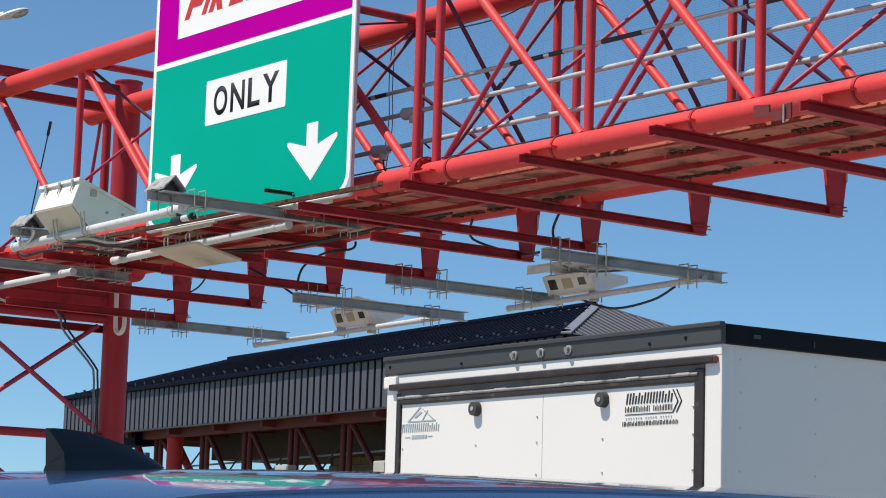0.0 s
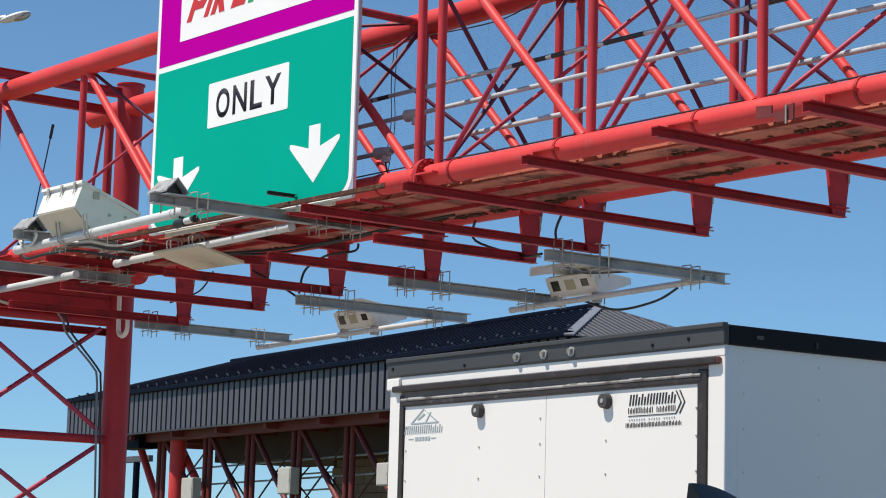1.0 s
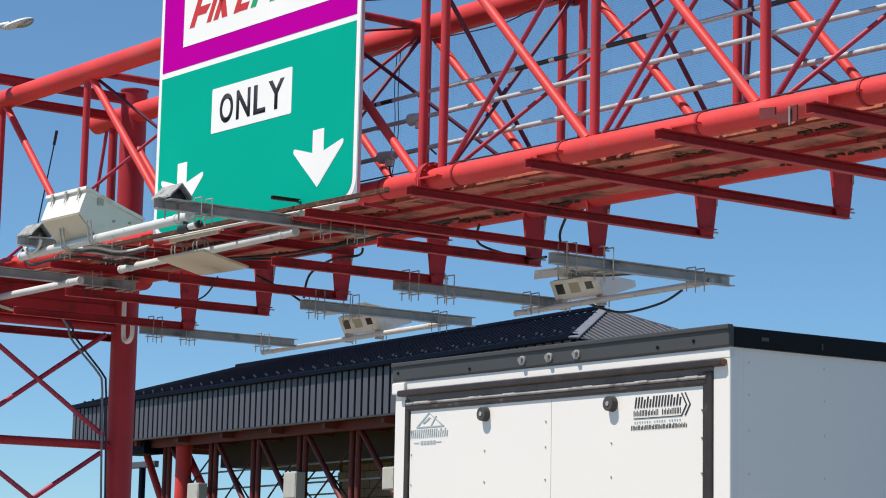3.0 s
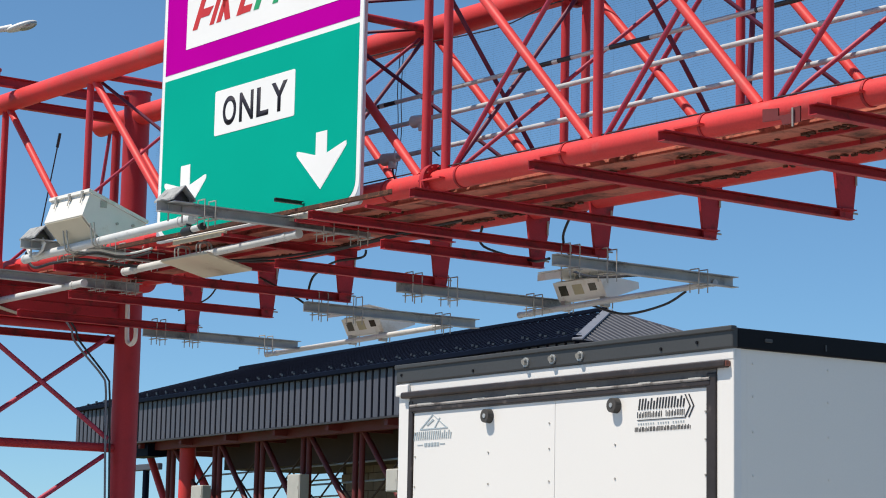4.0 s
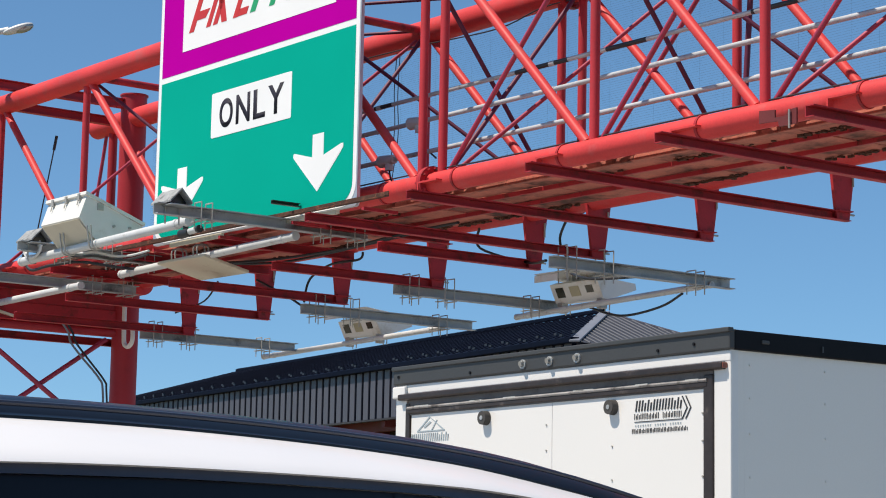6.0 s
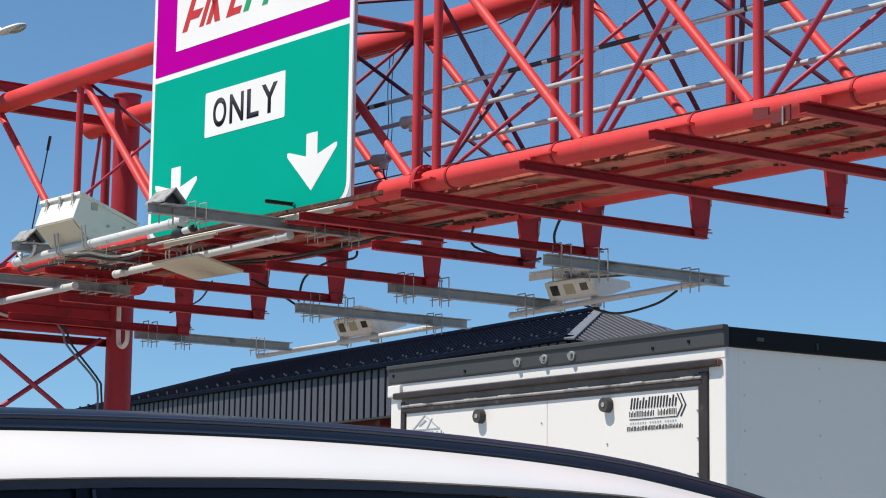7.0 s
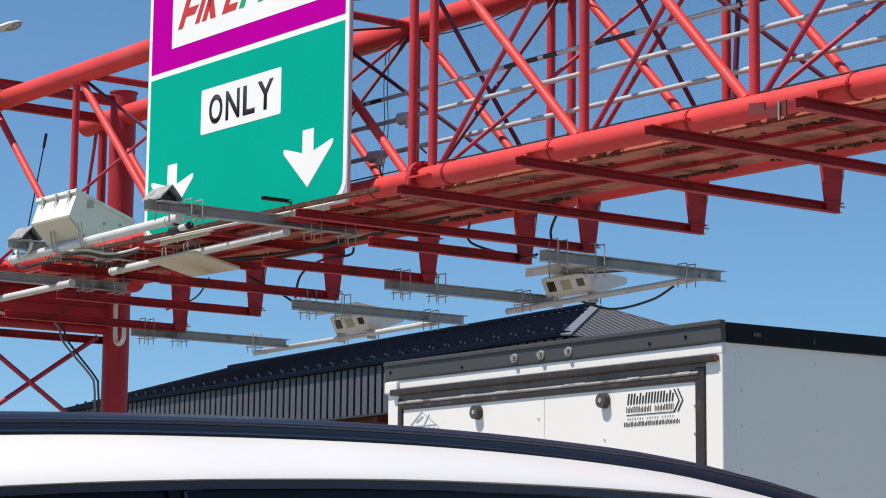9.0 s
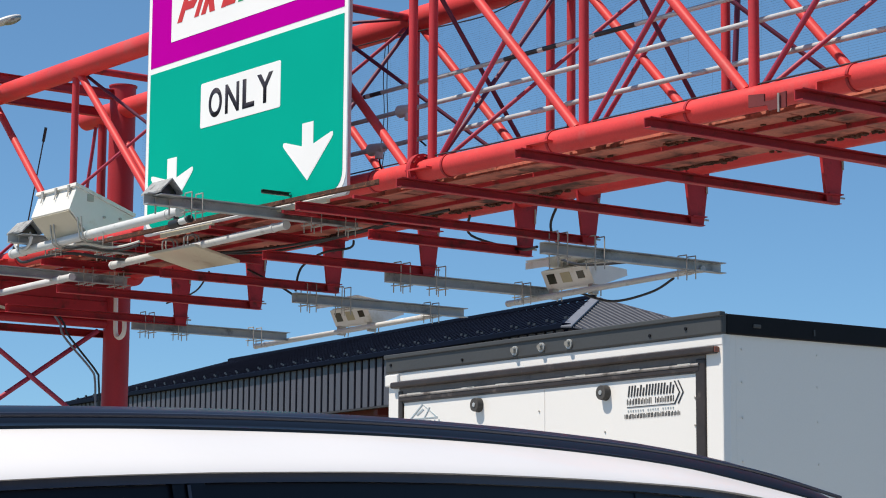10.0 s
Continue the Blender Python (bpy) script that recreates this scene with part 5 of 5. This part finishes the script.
        part("mirror", box((pillar + 1.08, s * 0.93 - 0.09, 1.02), (pillar + 1.26, s * 0.93 + 0.09, 1.17), 0.04), paint, car, smooth=True)
        part("door_handle", box((pillar - 0.22, s * 0.918 - 0.015, 0.90), (pillar - 0.04, s * 0.918 + 0.015, 0.925), 0.008), paint, car)
    # lower body
    rings = []
    for x in np.linspace(back, front, 46):
        top = lerp_table(x, hood)
        f = (x - back) / (front - back)
        w = 0.92 * (1 - 0.20 * abs(2 * f - 1) ** 5)
        lo = 0.22 + 0.10 * abs(2 * f - 1) ** 4
        ring = []
        for c in np.linspace(-1, 1, 13):
            ring.append((x, c * (w - 0.10), top + 0.03 * (1 - c * c)))
        ring += [(x, w - 0.03, top - 0.05), (x, w, top - 0.20), (x, w, 0.55), (x, w - 0.03, lo + 0.1), (x, w - 0.12, lo), (x, -w + 0.12, lo), (x, -w + 0.03, lo + 0.1), (x, -w, 0.55), (x, -w, top - 0.20), (x, -w + 0.03, top - 0.05)]
        rings.append(ring + [ring[0]])
    bm = loft(rings, caps=False)
    bmesh.ops.remove_doubles(bm, verts=bm.verts, dist=1e-5)
    bmesh.ops.holes_fill(bm, edges=[e for e in bm.edges if e.is_boundary], sides=60)
    part("body", bm, paint, car, smooth=True)
    for s in (1, -1):
        part("headlight", box((front - 0.16, s * 0.62 - 0.15, 0.66), (front + 0.01, s * 0.62 + 0.15, 0.78), 0.03), LAMP_CLEAR, car)
        part("tail_light", box((back - 0.01, s * 0.66 - 0.13, 0.78), (back + 0.12, s * 0.66 + 0.13, 0.95), 0.03), LAMP_RED, car)
    part("grille", box((front - 0.06, -0.42, 0.48), (front + 0.012, 0.42, 0.64), 0.02), CAR_BLACK, car)
    part("bumper", box((back - 0.02, -0.72, 0.36), (back + 0.10, 0.72, 0.56), 0.04), CAR_BLACK, car)
    return car, wheels(car, 0.80, front - 0.92, back + 0.95)


def suv():
    roof = [(-2.05, 1.53), (-1.6, 1.592), (-1.2, 1.627), (-0.84, 1.651), (-0.53, 1.667), (-0.29, 1.6765), (-0.04, 1.682), (0.20, 1.684), (0.45, 1.6828), (0.60, 1.680), (0.75, 1.676), (0.90, 1.6685), (1.05, 1.657), (1.20, 1.635), (1.35, 1.600), (1.5, 1.545), (1.75, 1.42), (2.05, 1.23), (2.3, 1.06)]
    edge = [(-2.05, 1.49), (-1.6, 1.548), (-1.2, 1.584), (-0.84, 1.611), (-0.53, 1.626), (-0.04, 1.637), (0.40, 1.634), (0.75, 1.620), (0.95, 1.600), (1.15, 1.572), (1.27, 1.548), (1.5, 1.46), (1.8, 1.275), (2.15, 1.04)]
    wtop = [(-2.05, 1.42), (-1.6, 1.475), (-1.2, 1.515), (-0.83, 1.543), (-0.64, 1.554), (-0.51, 1.560), (-0.17, 1.571), (0.25, 1.575), (0.54, 1.573), (0.65, 1.570), (0.80, 1.560), (0.96, 1.542), (1.2, 1.495), (1.5, 1.36), (1.8, 1.17), (2.15, 1.0)]
    half = [(-2.05, 0.50), (-1.5, 0.58), (-0.6, 0.625), (0.0, 0.64), (0.7, 0.63), (1.1, 0.64), (1.5, 0.70), (1.95, 0.74)]
    belt = [(-2.3, 1.06), (-1.0, 1.03), (1.0, 0.99), (1.95, 0.98), (2.4, 0.9)]
    hood = [(-2.3, 0.80), (-2.2, 1.0), (-2.0, 1.04), (1.0, 0.98), (1.9, 0.98), (2.3, 0.92), (2.5, 0.72)]
    half = [(x, w - 0.03) for x, w in half[:-1]] + [(2.15, 0.70)]
    wtop = [(x, z - 0.001) for x, z in wtop]
    # roof edge and window line carried forward at the front
    edge, wtop = [[(x if x < 0.6 else 0.6 + (x - 0.6) * 1.09, z + 0.006) for x, z in rows] for rows in (edge, wtop)]
    half[-1] = (2.3, 0.70)
    return build_car("white_suv", "white sport utility car with black roof and tinted windows", CAR_WHITE, CAR_BLACK, roof, edge, wtop, half, 1.43, -0.61, -2.3, 2.5, belt, hood, roof_gloss=CAR_TRIM)


def blue_car():
    roof = [(-2.0, 1.51), (-1.85, 1.546), (-1.70, 1.571), (-1.31, 1.598), (-0.86, 1.616), (-0.11, 1.630), (0.30, 1.632), (0.60, 1.622), (0.85, 1.596), (1.1, 1.545), (1.4, 1.40), (1.75, 1.15), (2.0, 1.0)]
    edge = [(x, z - 0.030) for x, z in roof]
    wtop = [(x, z - 0.13) for x, z in roof[:-3]] + [(1.4, 1.26), (1.75, 1.05), (2.0, 0.96)]
    half = [(-2.0, 0.46), (-1.5, 0.54), (-0.6, 0.60), (0.3, 0.61), (1.0, 0.60), (1.5, 0.66), (2.0, 0.72)]
    belt = [(-2.3, 1.02), (-1.0, 1.0), (1.0, 0.96), (2.0, 0.94), (2.4, 0.9)]
    hood = [(-2.25, 0.80), (-2.15, 0.98), (-2.0, 1.0), (1.0, 0.95), (2.0, 0.95), (2.25, 0.88), (2.4, 0.70)]
    car, w = build_car("blue_car", "metallic blue crossover car with a dark shark-fin antenna", CAR_BLUE, CAR_BLUE, roof, edge, wtop, half, 0.72, -0.15, -2.25, 2.4, belt, hood, dome=2.3)
    # shark fin: tall at the rear, running out forward
    rings = []
    for x in np.linspace(0.0, 1.0, 22):
        h = 0.078 * (1 - x ** 1.7) ** 0.9 + 0.003
        w0 = 0.024 * (1 - x) ** 0.5 + 0.004
        ring = []
        for f in (0, 0.25, 0.5, 0.75, 0.93, 1.0):
            hollow = (0.055 * f * (1 - f) + 0.020 * (1 - f)) * (1 - x) ** 3
            ring.append((-1.605 + 0.275 * x + hollow, w0 * (1 - f ** 1.6) + 0.002, 1.572 + 0.026 * x + h * f))
        rings.append(ring + [(p[0], -p[1], p[2]) for p in reversed(ring)])
    part("fin_antenna", loft([r + [r[0]] for r in rings]), FIN_BLACK, car, "glossy dark shark-fin antenna", smooth=True)
    return car, w


SUV, SUV_WHEELS = suv()
BLUE, BLUE_WHEELS = blue_car()


def lane_path(table, heading, lane, held=0):
    """Poses every 0.2 s: table gives seconds and way along the lane, heading gives seconds and degrees from north.
    held: 0 holds the lane's line at the way's start, -1 at its end."""
    h0 = radians(heading[held][1])
    along, across = Vector((math.sin(h0), math.cos(h0), 0)), Vector((-math.cos(h0), math.sin(h0), 0))
    ways = [smooth_table(k * 0.05, table) for k in range(201)]
    turns = [radians(lerp_table(k * 0.05, heading)) for k in range(201)]
    spots = [Vector((0, 0, 0))]
    for k in range(1, 201):
        spots.append(spots[-1] + Vector((math.sin(turns[k]), math.cos(turns[k]), 0)) * (ways[k] - ways[k - 1]))
    off = along * ways[held] + across * lane - spots[held]
    return [(k * 0.05, pose(spots[k].x + off.x, spots[k].y + off.y, 0, 0, 0, 90 - math.degrees(turns[k])), ways[k]) for k in range(0, 201, 4)]


def drive(car, wheel_list, rows, r=0.35):
    """Key a car and its turning wheels."""
    walk(car, [(t, m) for t, m, u in rows])
    for w in wheel_list:
        x, y, z = w.location
        walk(w, [(t, pose(x, y, z, 0, math.degrees(u / r), 0)) for t, m, u in rows])


def motions():
    drive(SUV, SUV_WHEELS, lane_path([(0, -4.7), (1, -3.4), (2, -2.25), (3, -1.03), (3.8, -0.03), (4.0, 0.22), (4.2, 0.475), (4.5, 0.88), (5.0, 1.39), (5.5, 1.785), (6.0, 2.10), (6.4, 2.315), (6.8, 2.50), (7.0, 2.577), (7.5, 2.697), (8.0, 2.75), (9.0, 2.755), (10.0, 2.76)], [(0, 36), (5, 36.5), (5.5, 37.3), (6.5, 39.2), (7.5, 40), (10, 40)], 2.985, -1))
    drive(BLUE, BLUE_WHEELS, lane_path([(0, 4.154), (0.3, 4.628), (0.6, 5.202), (1.0, 6.127), (1.5, 7.3), (2.0, 8.4), (3.0, 10.4), (5.0, 13.4), (7.0, 14.9), (10.0, 15.2)], [(0, 40), (1.0, 40), (2.4, 58), (10, 58)], 3.0))


motions()
